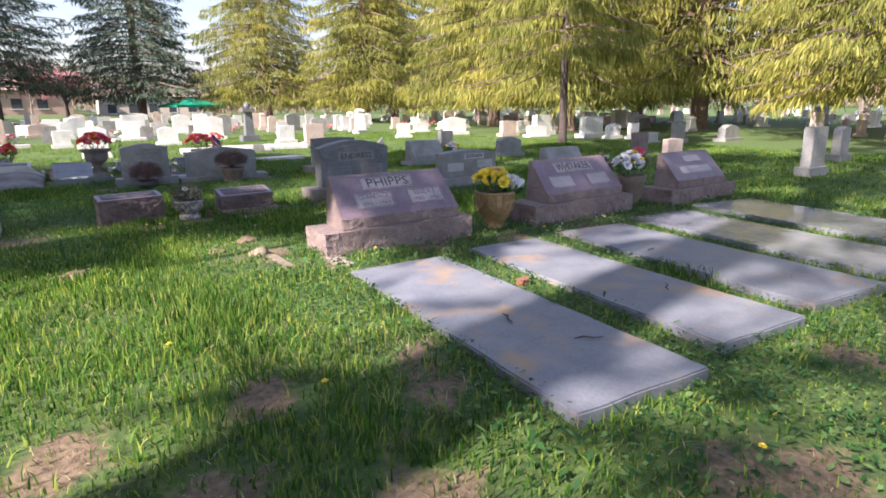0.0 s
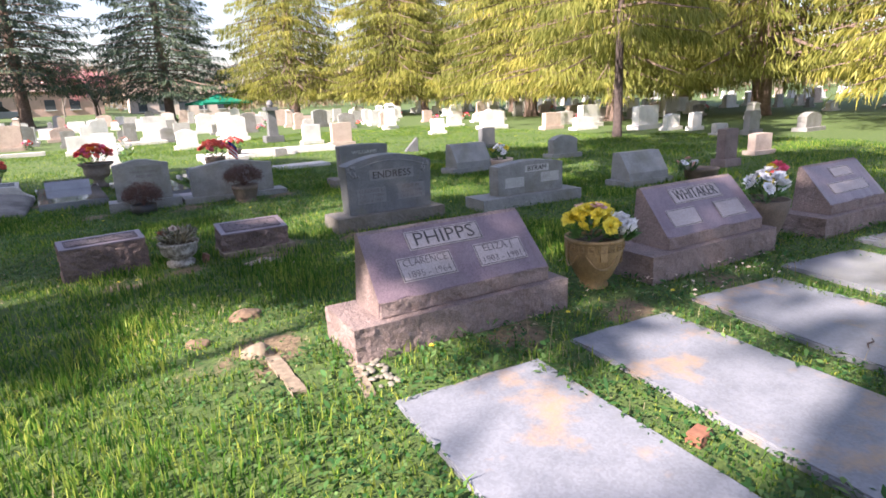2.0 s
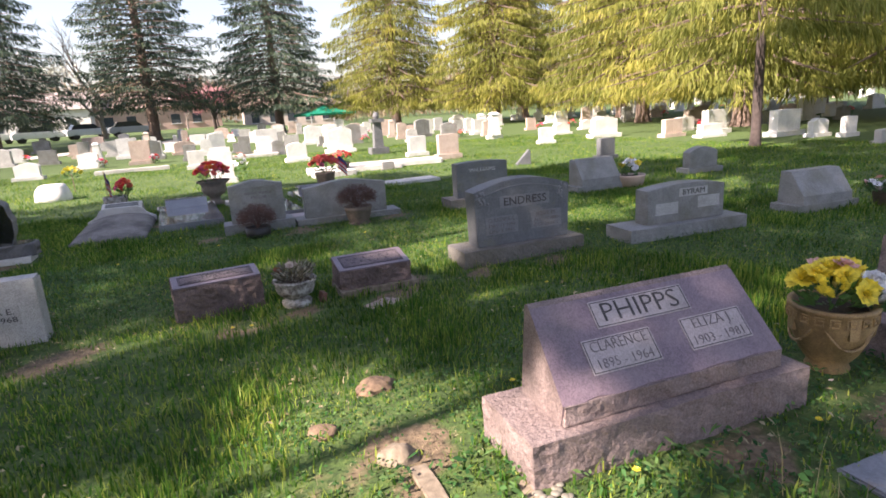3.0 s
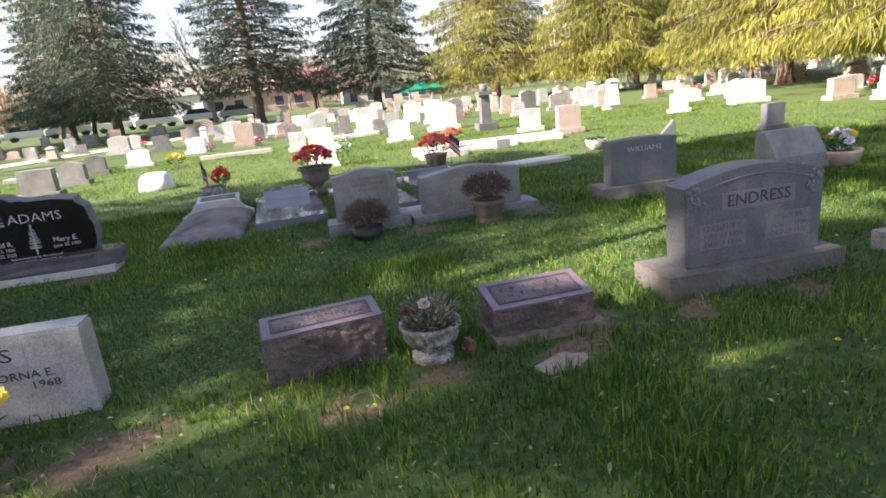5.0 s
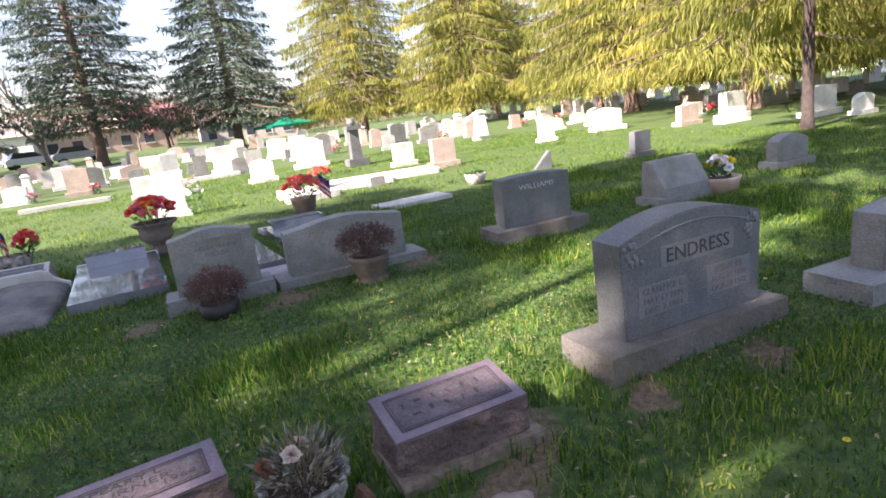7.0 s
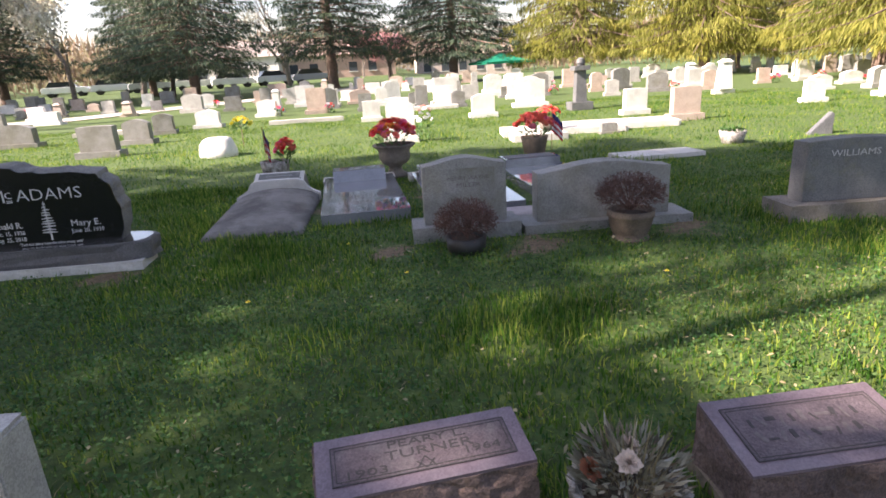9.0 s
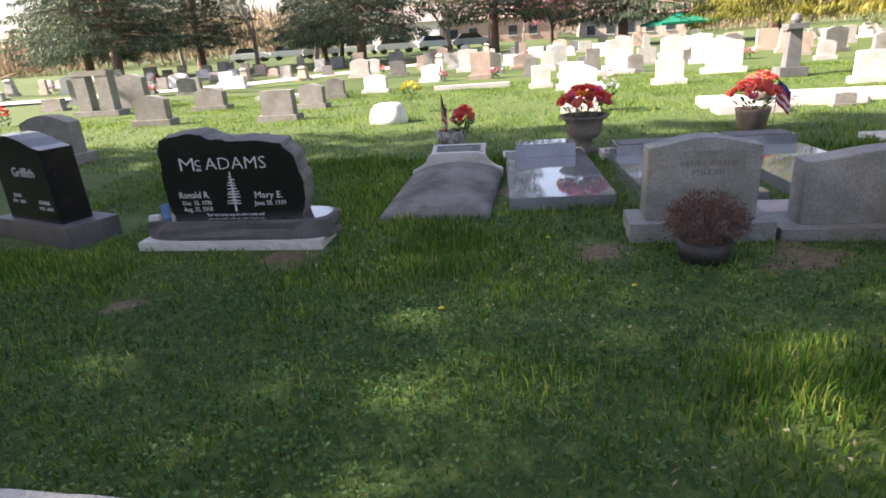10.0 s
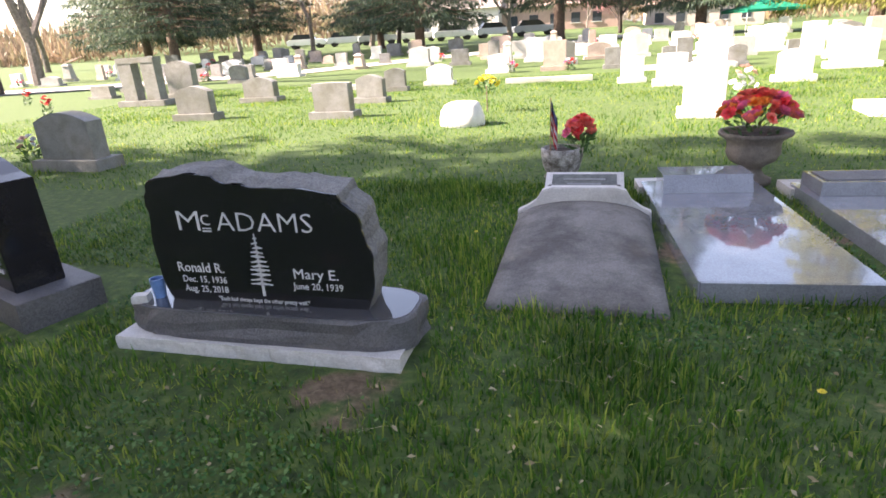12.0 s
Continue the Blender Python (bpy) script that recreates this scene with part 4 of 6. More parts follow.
def diamond(p, d, length, width, rng, mat, name="leaves"):
    """Leaves as folded diamonds: from p along d."""
    n = len(p)
    s = np.cross(d, rng.normal(size=(n, 3)))
    s /= np.linalg.norm(s, axis=1)[:, None] + 1e-9
    mid = p + d * (length * 0.45)[:, None]
    tip = p + d * length[:, None]
    vs = np.stack([p, mid - s * width[:, None] / 2, tip, mid + s * width[:, None] / 2], 1).reshape(-1, 3)
    f = np.arange(n * 4).reshape(n, 4)
    return tri_mesh(name, vs, f, mat)


def bouquet(x, y, z, colours, n, r, h, label, seed=0, size=1.0, name="bouquet"):
    """Artificial flowers: blooms over a dome, leaves below."""
    rng = random.Random(seed)
    g = empty(name, pose(x, y, z), label, "flowers")
    tagged(part("leaves", leaf_bunch(90, r * 0.7, h * 0.6, seed, STEM), STEM, g, "green plastic leaves"), kind="stuff")
    for i in range(n):
        a = i * 2.399 + rng.random() * 0.5
        f = math.sqrt((i + 0.5) / n)
        px, py = r * f * math.cos(a), r * f * math.sin(a)
        pz = h * (1 - 0.45 * f * f) + rng.uniform(-0.02, 0.02)
        k = colours[int(rng.random() * len(colours))]
        sc = size * rng.uniform(0.8, 1.15)
        part("bloom", BLOOMS[k], PETAL[k], g, k + " flower head", pose(px, py, pz, rng.uniform(-15, 15) - 55 * f * math.sin(a), rng.uniform(-15, 15) + 55 * f * math.cos(a), rng.uniform(0, 360)) @ Matrix.Scale(sc, 4))
    return g


def pot(name, x, y, profile, mat, label, soil_r, soil_z, flutes=0, turn=0, z=0.0):
    g = empty(name, pose(x, y, z - 0.01 + (row_level(x, y) if z == 0 else 0), 0, 0, turn), label, "planter")
    part("bowl", lathe(profile, 32, 0.012, flutes), mat, g, smooth=True)
    part("soil", lathe([(soil_r, 0), (soil_r * 0.9, 0.012)], 20), SOIL, g, "dark soil", pose(0, 0, soil_z))
    rr = max(r for r, _ in profile)
    foot(x - rr * 0.6, x + rr * 0.6, y - rr * 0.6, y + rr * 0.6)
    return g


# big gilt pot with a key band and drop ornament, beside the first slant stone
gp = pot("planter_pot", 3.52, 4.50, [(0.11, 0), (0.12, 0.03), (0.105, 0.06), (0.15, 0.12), (0.195, 0.22), (0.215, 0.30), (0.225, 0.33), (0.225, 0.40), (0.235, 0.41), (0.235, 0.43), (0.205, 0.43), (0.20, 0.39)], POT_GOLD, "gilt brown concrete pot with a key-pattern band", 0.2, 0.38)
for k in range(18):
    a = 2 * math.pi * k / 18
    key = bmesh.new()
    for dx, dz, w_, h_ in ((0, 0.022, 0.05, 0.008), (-0.022, 0, 0.008, 0.05), (0.006, -0.022, 0.04, 0.008), (0.022, -0.006, 0.008, 0.03), (0.008, 0.006, 0.026, 0.008)):
        r = bmesh.ops.create_cube(key, size=1)
        bmesh.ops.transform(key, matrix=Matrix.Translation((dx, 0, dz)) @ Matrix.Diagonal((w_, 0.014, h_, 1)), verts=r["verts"])
    part("key_relief", key, POT_GOLD, gp, m=pose(0.226 * math.cos(a), 0.226 * math.sin(a), 0.367, 0, 0, math.degrees(a) + 90))
for k in range(4):
    a = radians(-115 + 90 * k)
    part("drop_ornament", block(0.05, 0.03, 0.13, bevel=0.006, top_w=0.06), POT_GOLD, gp, m=pose(0.215 * math.cos(a), 0.215 * math.sin(a), 0.27, 0, 0, math.degrees(a) + 90))
    sw = bmesh.new()
    tube(sw, [(0.222 * math.cos(a + u) * (0.93 + 0.05 * abs(u)), 0.222 * math.sin(a + u) * (0.93 + 0.05 * abs(u)), 0.20 + 0.16 * (u / 0.75) ** 2) for u in [-0.75 + 0.15 * i for i in range(11)]], [0.009] * 11, 5)
    part("swag", sw, POT_GOLD, gp, m=pose(0, 0, 0))
gp.matrix_basis = pose(3.49, 4.44, -0.01) @ Matrix.Scale(0.86, 4)
bouquet(3.44, 4.42, 0.34, ["yellow"] * 14 + ["blush"], 30, 0.16, 0.21, "yellow artificial flowers with one pink bloom", 2, 1.15)
bouquet(3.62, 4.32, 0.33, ["white"], 9, 0.09, 0.13, "white artificial lilies with green leaves", 5, 1.25)
# second pot
pot("planter_pot", 5.45, 4.45, [(0.12, 0), (0.13, 0.03), (0.12, 0.06), (0.16, 0.14), (0.2, 0.3), (0.21, 0.38), (0.185, 0.38), (0.18, 0.34)], POT_BROWN, "brown stone pot with mixed flowers", 0.18, 0.33)
bouquet(5.35, 4.38, 0.36, ["white", "white", "white"], 14, 0.16, 0.24, "white artificial lilies with green leaves", 8, 1.25)
bouquet(5.60, 4.45, 0.38, ["pink", "coral", "yellow", "blush"], 10, 0.11, 0.26, "pink and yellow artificial flowers", 9, 1.2)
# flaking urn with a dead plant
pot("garden_urn", 1.14, 7.24, [(0.115, 0), (0.12, 0.05), (0.08, 0.065), (0.085, 0.08), (0.135, 0.115), (0.155, 0.16), (0.155, 0.195), (0.172, 0.212), (0.176, 0.232), (0.155, 0.234), (0.145, 0.205)], POT_WHITE, "flaking white fluted garden urn", 0.14, 0.20, flutes=16)
tagged(part("brick_chip", block(0.04, 0.10, 0.085, cuts=4, amp=0.03), plain("red_clay", (0.16, 0.075, 0.045), 0.9, 0.4), m=pose(1.34, 7.22, -0.08, 0, 12, 10)), "broken reddish clay piece leaning on the urn", "clay shard")
WITHERED = blades_mat("withered_leaves", (0.09, 0.065, 0.045), (0.21, 0.195, 0.15), (0.44, 0.41, 0.35), 0.25, 8)
dead = empty("dead_plant", pose(1.14, 7.24, 0.13), "withered plant with grey leaves and one pale bloom", "plant")
rngd = np.random.default_rng(5)
part("withered_leaves", leaf_bunch(620, 0.15, 0.12, 3, WITHERED, 0.055, 0.013), None, dead, "withered grey-green leaves")
a = rngd.uniform(0, 6.28, 60)
tilt = rngd.uniform(0.1, 0.7, 60)
dd = np.stack([np.cos(a) * tilt, np.sin(a) * tilt, np.ones(60)], 1)
dd /= np.linalg.norm(dd, axis=1)[:, None]
part("dry_stalk", diamond(rngd.normal(0, 0.04, (60, 3)) * [1, 1, 0.2], dd, rngd.uniform(0.12, 0.27, 60), rngd.uniform(0.003, 0.007, 60), rngd, STRAW), None, dead, "dry straw stalks")
for k, (px, py, pz, c) in enumerate(((-0.03, -0.06, 0.15, "cream"), (-0.13, -0.02, 0.11, "rust"), (0.02, 0.05, 0.12, "cream"))):
    part("faded_bloom", BLOOMS[c], None, dead, "faded pale bloom", pose(px, py, pz, 40, 0, 40 * k) @ Matrix.Scale(0.75, 4))


def dry_bush(x, y, z, rx, rz, label, seed, n=4200):
    """A rounded ball of thin dead twigs."""
    rng = np.random.default_rng(seed)
    g = empty("dried_bush", pose(x, y, z), label, "shrub")
    d = rng.normal(size=(n, 3))
    d[:, 2] = np.abs(d[:, 2]) - 0.4
    d /= np.linalg.norm(d, axis=1)[:, None]
    s = rng.uniform(0.3, 1.0, n)[:, None] ** 0.6
    p = d * s * np.array([rx, rx, rz]) + [0, 0, rz * 0.75]
    e = d + rng.normal(size=(n, 3)) * 0.8
    e /= np.linalg.norm(e, axis=1)[:, None]
    tagged(part("twig_ball", diamond(p, e, rng.uniform(0.02, 0.05, n), rng.uniform(0.003, 0.008, n), rng, TWIGS), None, g), kind="stuff")
    bm = bmesh.new()
    rr = random.Random(seed)
    for k in range(22):
        a, t = rr.uniform(0, 6.28), rr.uniform(0.2, 1.0)
        tip = Vector((math.cos(a) * rx * t, math.sin(a) * rx * t, rz * (0.5 + 1.1 * math.sqrt(max(0, 1 - t * t)))))
        tube(bm, [(0, 0, 0), tip * 0.5 + Vector((0, 0, 0.02)), tip], [0.006, 0.004, 0.002], 4)
    part("stem", bm, TWIGS, g)
    return g


pot("planter_pot", 1.04, 10.16, [(0.13, 0), (0.15, 0.04), (0.16, 0.14), (0.14, 0.14), (0.13, 0.10)], plain("black_plastic_pot", (0.02, 0.02, 0.02), 0.5), "low black pot in the grass", 0.13, 0.10)
dry_bush(1.04, 10.16, 0.09, 0.24, 0.17, "round dead brown bush in a low pot", 1)
pot("planter_pot", 2.35, 10.14, [(0.145, 0), (0.15, 0.03), (0.125, 0.04), (0.145, 0.08), (0.165, 0.14), (0.172, 0.19), (0.182, 0.20), (0.182, 0.25), (0.16, 0.25), (0.15, 0.21)], POT_BROWN, "brown stone pot with a dead shrub", 0.155, 0.2)
dry_bush(2.34, 10.14, 0.21, 0.26, 0.17, "round dead brown shrub in a stone pot", 2)
# clay pot of autumn colours
pot("flower_pot", -1.09, 6.93, [(0.09, 0), (0.10, 0.02), (0.12, 0.15), (0.13, 0.15), (0.13, 0.19), (0.115, 0.19), (0.11, 0.16)], CLAY, "pale clay flower pot on bare earth", 0.11, 0.155)
bouquet(-1.09, 6.93, 0.10, ["orange", "orange", "red", "yellow", "yellow", "pink"], 26, 0.20, 0.22, "orange, red and yellow artificial chrysanthemums", 12, 1.0)
rock = tagged(part("rock", block(0.14, 0.1, 0.08, cuts=4, amp=0.03, seed=2), POT_BROWN, m=pose(-1.32, 6.90, -0.09, 0, 0, 15)), "brown fist-sized rock in bare earth", "rock")
# pots behind the ledgers
pot("flower_bowl", -1.02, 13.55, [(0.14, 0), (0.15, 0.02), (0.13, 0.05), (0.16, 0.12), (0.18, 0.22), (0.18, 0.28), (0.155, 0.28), (0.15, 0.24)], POT_WHITE, "white ribbed bowl behind the vault", 0.15, 0.24, flutes=20, z=0.06)
bouquet(-0.86, 13.55, 0.28, ["coral", "coral", "red", "pink"], 22, 0.13, 0.30, "small bunch of red artificial flowers", 14, 1.1)


def flag(x, y, z, h, label, furl=0.5):
    g = empty("small_flag", pose(x, y, z), label, "flag")
    st = bmesh.new()
    tube(st, [(0, 0, 0), (0, 0, h)], [0.006, 0.005], 6)
    part("staff", st, plain("wooden_staff", (0.3, 0.2, 0.1), 0.6), g)
    mats = [plain("flag_red", (0.45, 0.03, 0.05), 0.8), plain("flag_white", (0.7, 0.7, 0.7), 0.8), plain("flag_blue", (0.02, 0.03, 0.14), 0.8)]
    H, W, rows_, cols_ = 0.30, 0.16 * furl + 0.03, 7, 8
    for r in range(rows_):
        bm = bmesh.new()
        z1 = h - 0.02
        def P(u, v):
            return (u * W + 0.006, 0.03 * math.sin(u * 9), z1 - v * H - u * 0.18)
        for c in range(cols_):
            u0, u1, v0, v1 = c / cols_, (c + 1) / cols_, r / rows_, (r + 1) / rows_
            bm.faces.new([bm.verts.new(P(*q)) for q in ((u0, v0), (u1, v0), (u1, v1), (u0, v1))])
        bmesh.ops.remove_doubles(bm, verts=bm.verts[:], dist=1e-5)
        part("stripe", bm, mats[2] if r < 2 else mats[r % 2], g)
    return g


flag(-1.12, 13.55, 0.26, 0.50, "small striped cloth flag on a stick", 0.15)
tagged(part("wedge_stone", profile_prism([(-0.24, -0.05), (0.17, -0.05), (0.17, 0.31), (0.13, 0.34)], 0.12, 0, 0.01), GREY_DARK, m=pose(7.38, 14.65, 0, 0, 0, -8)), "dark wedge-shaped field stone on the lawn", "stone")
URN = [(0.16, 0), (0.16, 0.05), (0.10, 0.08), (0.08, 0.13), (0.10, 0.16), (0.17, 0.20), (0.205, 0.27), (0.20, 0.33), (0.205, 0.37), (0.27, 0.415), (0.28, 0.445), (0.24, 0.44), (0.2, 0.38)]
pot("garden_urn", 0.54, 13.62, URN, POT_GREY, "weathered grey pedestal urn", 0.22, 0.39, flutes=14)
bouquet(0.54, 13.62, 0.37, ["coral", "coral", "orange", "pink", "orange", "coral", "red"], 64, 0.29, 0.36, "large bunch of pink, red and orange artificial flowers", 20, 1.25)
pot("planter_pot", 2.72, 14.75, [(0.15, 0), (0.16, 0.04), (0.18, 0.14), (0.20, 0.24), (0.21, 0.28), (0.185, 0.28), (0.18, 0.24)], POT_BROWN, "brown basket-like pot on the lawn", 0.18, 0.24, flutes=18)
bouquet(2.72, 14.75, 0.24, ["coral", "coral", "pink", "coral"], 46, 0.29, 0.36, "coral red artificial flowers in a pot", 21, 1.25)
flag(3.05, 14.95, 0.0, 0.62, "small striped cloth flag on a stick", 0.9)
pot("planter_pot", 3.55, 17.0, [(0.12, 0), (0.17, 0.2), (0.18, 0.26), (0.155, 0.26), (0.15, 0.2)], POT_GREY, "grey stone pot on the lawn", 0.15, 0.2)
bouquet(3.55, 17.0, 0.24, ["coral", "coral", "red"], 18, 0.24, 0.28, "faded red artificial flowers in a pot", 22, 1.1)
pot("planter_bowl", 5.73, 14.4, [(0.14, 0), (0.17, 0.08), (0.2, 0.2), (0.17, 0.2), (0.15, 0.15)], POT_WHITE, "low white bowl planter on the lawn", 0.15, 0.15)
part("sprigs", leaf_bunch(60, 0.14, 0.06, 31, STEM), None, empty("bowl_plant", pose(5.73, 14.4, 0.16), "low green plant in a bowl", "plant"))
pot("planter_box", 6.85, 10.2, [(0.2, 0), (0.24, 0.17), (0.25, 0.2), (0.22, 0.2), (0.2, 0.16)], CLAY, "tan oval clay planter on the grass", 0.2, 0.16)
bouquet(6.85, 10.2, 0.16, ["white", "white", "yellow"], 16, 0.15, 0.26, "white and yellow artificial flowers", 23, 1.1)
pot("planter_pot", 8.0, 6.9, [(0.2, 0), (0.23, 0.17), (0.25, 0.2), (0.22, 0.2), (0.2, 0.16)], POT_BROWN, "brown oval planter on the grass", 0.2, 0.16)
bouquet(7.75, 6.95, 0.15, ["blush", "white"], 8, 0.14, 0.16, "faded pale flowers with dark leaves", 24, 0.9)

# ---- stones farther off ----
FAR = []


def far_stone(x, y, w, h, mat, style=0, turn=0.0, label=None):
    """A single upright stone with its base; style 0 square, 1 arched, 2 serpentine, 3 slant, 4 tall shaft."""
    names = {id(WHITE): "white marble", id(GREY): "grey granite", id(GREY_PALE): "pale grey granite", id(TAN): "tan granite", id(GREY_DARK): "dark grey granite", id(PINK_ROUGH): "mauve granite"}
    shapes = ("square-topped", "arched", "serpentine-topped", "slant-faced", "tall shaft")
    g = empty("gravestone", pose(x, y, ground_z(x, y), 0, 0, turn), label or f"{names[id(mat)]} {shapes[style]} gravestone on a low base", "gravestone", "stones across the lawn")
    bh = min(0.14, h * 0.2)
    d = max(0.16, min(0.28, w * 0.3))
    part("base", block(w * 1.25, d * 1.7, bh + 0.08, bevel=0.012), mat, g, m=pose(0, 0, -0.08))
    if style == 3:
        bm = profile_prism([(-d * 0.8, 0), (d * 0.8, 0), (d * 0.7, h - bh), (d * 0.1, h - bh), (-d * 0.75, 0.1)], w, -w / 2, 0.006)
        part("die", bm, mat, g, m=pose(0, 0, bh, 0, 0, 90))
    elif style == 4:
        part("die", block(w * 0.8, w * 0.7, h - bh, bevel=0.01, top_w=w * 0.55, top_d=w * 0.5), mat, g, m=pose(0, 0, bh))
        part("cap", block(w * 0.75, w * 0.65, 0.1, bevel=0.015, top_w=w * 0.3, top_d=w * 0.3), mat, g, m=pose(0, 0, h))
    else:
        part("die", profile_prism(arch(w, h - bh, (0.012, 0.1 * w + 0.03, 0.08 * w)[style], 10, shoulder=(style == 2)), d, -d / 2, 0.008), mat, g, m=pose(0, 0, bh))
    FAR.append((x, y, w))
    return g


# x, y, width, height, material, style
for x, y, w, h, m, s in (
        (6.25, 10.3, 0.75, 0.5, GREY, 3), (9.2, 14.0, 0.42, 0.5, GREY_DARK, 0), (8.8, 10.7, 0.62, 0.46, GREY, 1), (9.6, 7.6, 0.34, 0.62, PINK_ROUGH, 0), (7.2, 7.3, 0.75, 0.46, GREY, 3),
        (10.1, 4.6, 0.46, 0.78, GREY, 0), (12.9, 5.4, 0.4, 0.68, GREY, 1), (11.5, 8.2, 0.5, 0.4, TAN, 0),
        (0.0, 22.9, 0.5, 0.58, WHITE, 0), (0.75, 21.9, 0.6, 0.66, WHITE, 0), (2.5, 27.0, 0.62, 0.75, WHITE, 0), (3.05, 21.8, 0.62, 0.62, WHITE, 1),
        (-2.1, 32.5, 0.8, 0.75, WHITE, 0), (-4.1, 36, 0.8, 0.8, GREY_PALE, 1), (2.7, 28.8, 0.9, 1.0, WHITE, 0), (5.3, 33, 0.8, 0.95, WHITE, 1),
        (5.0, 24.5, 0.9, 0.9, WHITE, 2), (6.5, 19.9, 0.56, 0.62, WHITE, 0), (6.75, 17.9, 0.6, 0.70, TAN, 0), (13.4, 31.5, 0.5, 0.8, WHITE, 1), (11.6, 24.8, 0.55, 1.0, WHITE, 4),
        (11.2, 20, 0.5, 0.55, WHITE, 0), (14.3, 23.9, 0.7, 0.48, WHITE, 1), (13.8, 20.3, 0.95, 0.72, WHITE, 2), (14.7, 17.9, 0.7, 0.58, TAN, 0), (15.1, 16.7, 0.8, 0.4, WHITE, 0),
        (16.2, 17.6, 0.9, 0.78, WHITE, 0), (16.2, 15, 1.0, 0.75, WHITE, 0), (16.1, 13.9, 0.6, 0.5, WHITE, 1), (16.3, 13.2, 0.42, 0.53, WHITE, 0), (14.9, 11.4, 0.5, 0.32, GREY_PALE, 0), (15.5, 10.9, 0.5, 0.62, GREY, 0), (17.3, 10.4, 0.8, 0.5, GREY, 1),
        (-17.6, 27, 0.65, 0.95, GREY, 0), (-12.6, 23.5, 0.9, 1.05, GREY, 1), (-16.5, 24.5, 0.8, 0.42, GREY, 0), (-8.55, 18.6, 0.75, 0.66, GREY, 1), (-15.2, 30.9, 0.8, 0.58, GREY, 0),
        (-8.95, 21.7, 0.85, 0.6, GREY, 1), (-5.4, 18.3, 0.72, 0.63, GREY, 0), (-5.6, 20.7, 0.64, 0.6, GREY, 1), (-5.85, 23.1, 0.55, 0.58, GREY, 1), (-7.2, 14.3, 0.85, 0.72, GREY, 1),
        (2.95, 26.8, 0.5, 0.57, GREY, 1), (5.6, 29.5, 0.62, 1.0, WHITE, 0), (5.85, 28, 0.6, 0.88, WHITE, 1), (4.6, 16.6, 0.3, 0.2, GREY, 0), (0.72, 17.4, 0.55, 0.8, WHITE, 1), (-5.0, 24.4, 0.7, 0.55, WHITE, 1)):
    far_stone(x, y, w, h, m, s, turn=random.Random(x * y).uniform(-4, 4))
bouquet(-7.75, 14.15, 0.1, ["white", "blush"], 9, 0.12, 0.35, "small faded white wreath of flowers", 77, 0.9)
bouquet(1.15, 17.1, 0.05, ["white", "blush"], 14, 0.17, 0.65, "upright wreath of pale flowers and leaves", 78, 1.1)
for x, y in ((-18.2, 23.2), (-13.9, 20.0)):
    bouquet(x, y, 0.0, ["red", "coral"], 7, 0.14, 0.5, "small red artificial flowers on stalks", 79, 1.3)
# shaft monument of dark stone
mon = empty("pedestal_monument", pose(5.9, 22.3, 0), "tall dark pedestal monument with a moulded cap", "monument")
part("plinth", block(0.62, 0.55, 0.22, bevel=0.02), GREY_DARK, mon)
part("shaft", block(0.32, 0.32, 0.85, bevel=0.012, top_w=0.26, top_d=0.26), GREY_DARK, mon, m=pose(0, 0, 0.22))
part("cap", block(0.44, 0.44, 0.12, bevel=0.02), GREY_DARK, mon, m=pose(0, 0, 1.07))
part("finial", lathe([(0.08, 0), (0.12, 0.08), (0.1, 0.18), (0.04, 0.22)], 12), GREY_DARK, mon, m=pose(0, 0, 1.19))
# double stone with two columns
dbl = empty("double_gravestone", pose(-12.5, 21.8, 0), "pair of tall grey stones joined on one base", "gravestone")
part("base", block(1.5, 0.5, 0.15, bevel=0.02), GREY, dbl)
for s in (-1, 1):
    part("column", block(0.42, 0.3, 0.95, bevel=0.015), GREY, dbl, m=pose(s * 0.36, 0, 0.15))
part("lintel", block(1.18, 0.32, 0.14, bevel=0.015), GREY, dbl, m=pose(0, 0, 1.1))
# pale boulder with yellow flowers behind it
bm = bmesh.new()
bmesh.ops.create_icosphere(bm, subdivisions=3, radius=0.5)
for q in bm.verts:
    k = noise.noise(q.co * 2.5) * 0.12
    q.co = Vector((q.co.x * (0.72 + k), q.co.y * (0.5 + k), max(-0.05, min(0.36, q.co.z * (0.72 + 1.5 * k) + 0.08 + 0.1 * q.co.x))))
tagged(part("boulder", bm, WHITE, m=pose(-2.72, 17.1, 0), smooth=True), "pale rounded memorial boulder in the sun", "boulder")
bouquet(-2.6, 18.5, 0.35, ["yellow"], 14, 0.2, 0.25, "yellow flowers on a thin stake", 40, 1.1)
st = bmesh.new()
tube(st, [(0, 0, 0), (0, 0, 0.45)], [0.01, 0.01], 5)
tagged(part("stake", st, BARK, m=pose(-2.6, 18.5, 0)), "thin wooden flower stake", "stake")
# low kerbed plots
for x, y, w, d, t in ((-2.0, 24.0, 2.2, 0.25, 3), (3.9, 17.3, 2.4, 0.9, -6), (5.1, 17.6, 2.4, 0.9, -6), (3.2, 16.4, 1.0, 0.5, 0), (-7.9, 24.2, 1.8, 0.5, 5), (1.7, 26.5, 2.4, 0.5, 0)):
    tagged(part("plot_kerb", block(w, d, 0.16, bevel=0.02), CONCRETE, m=pose(x, y, ground_z(x, y) - 0.04, 0, 0, t)), "pale low kerbed grave plot", "grave plot")

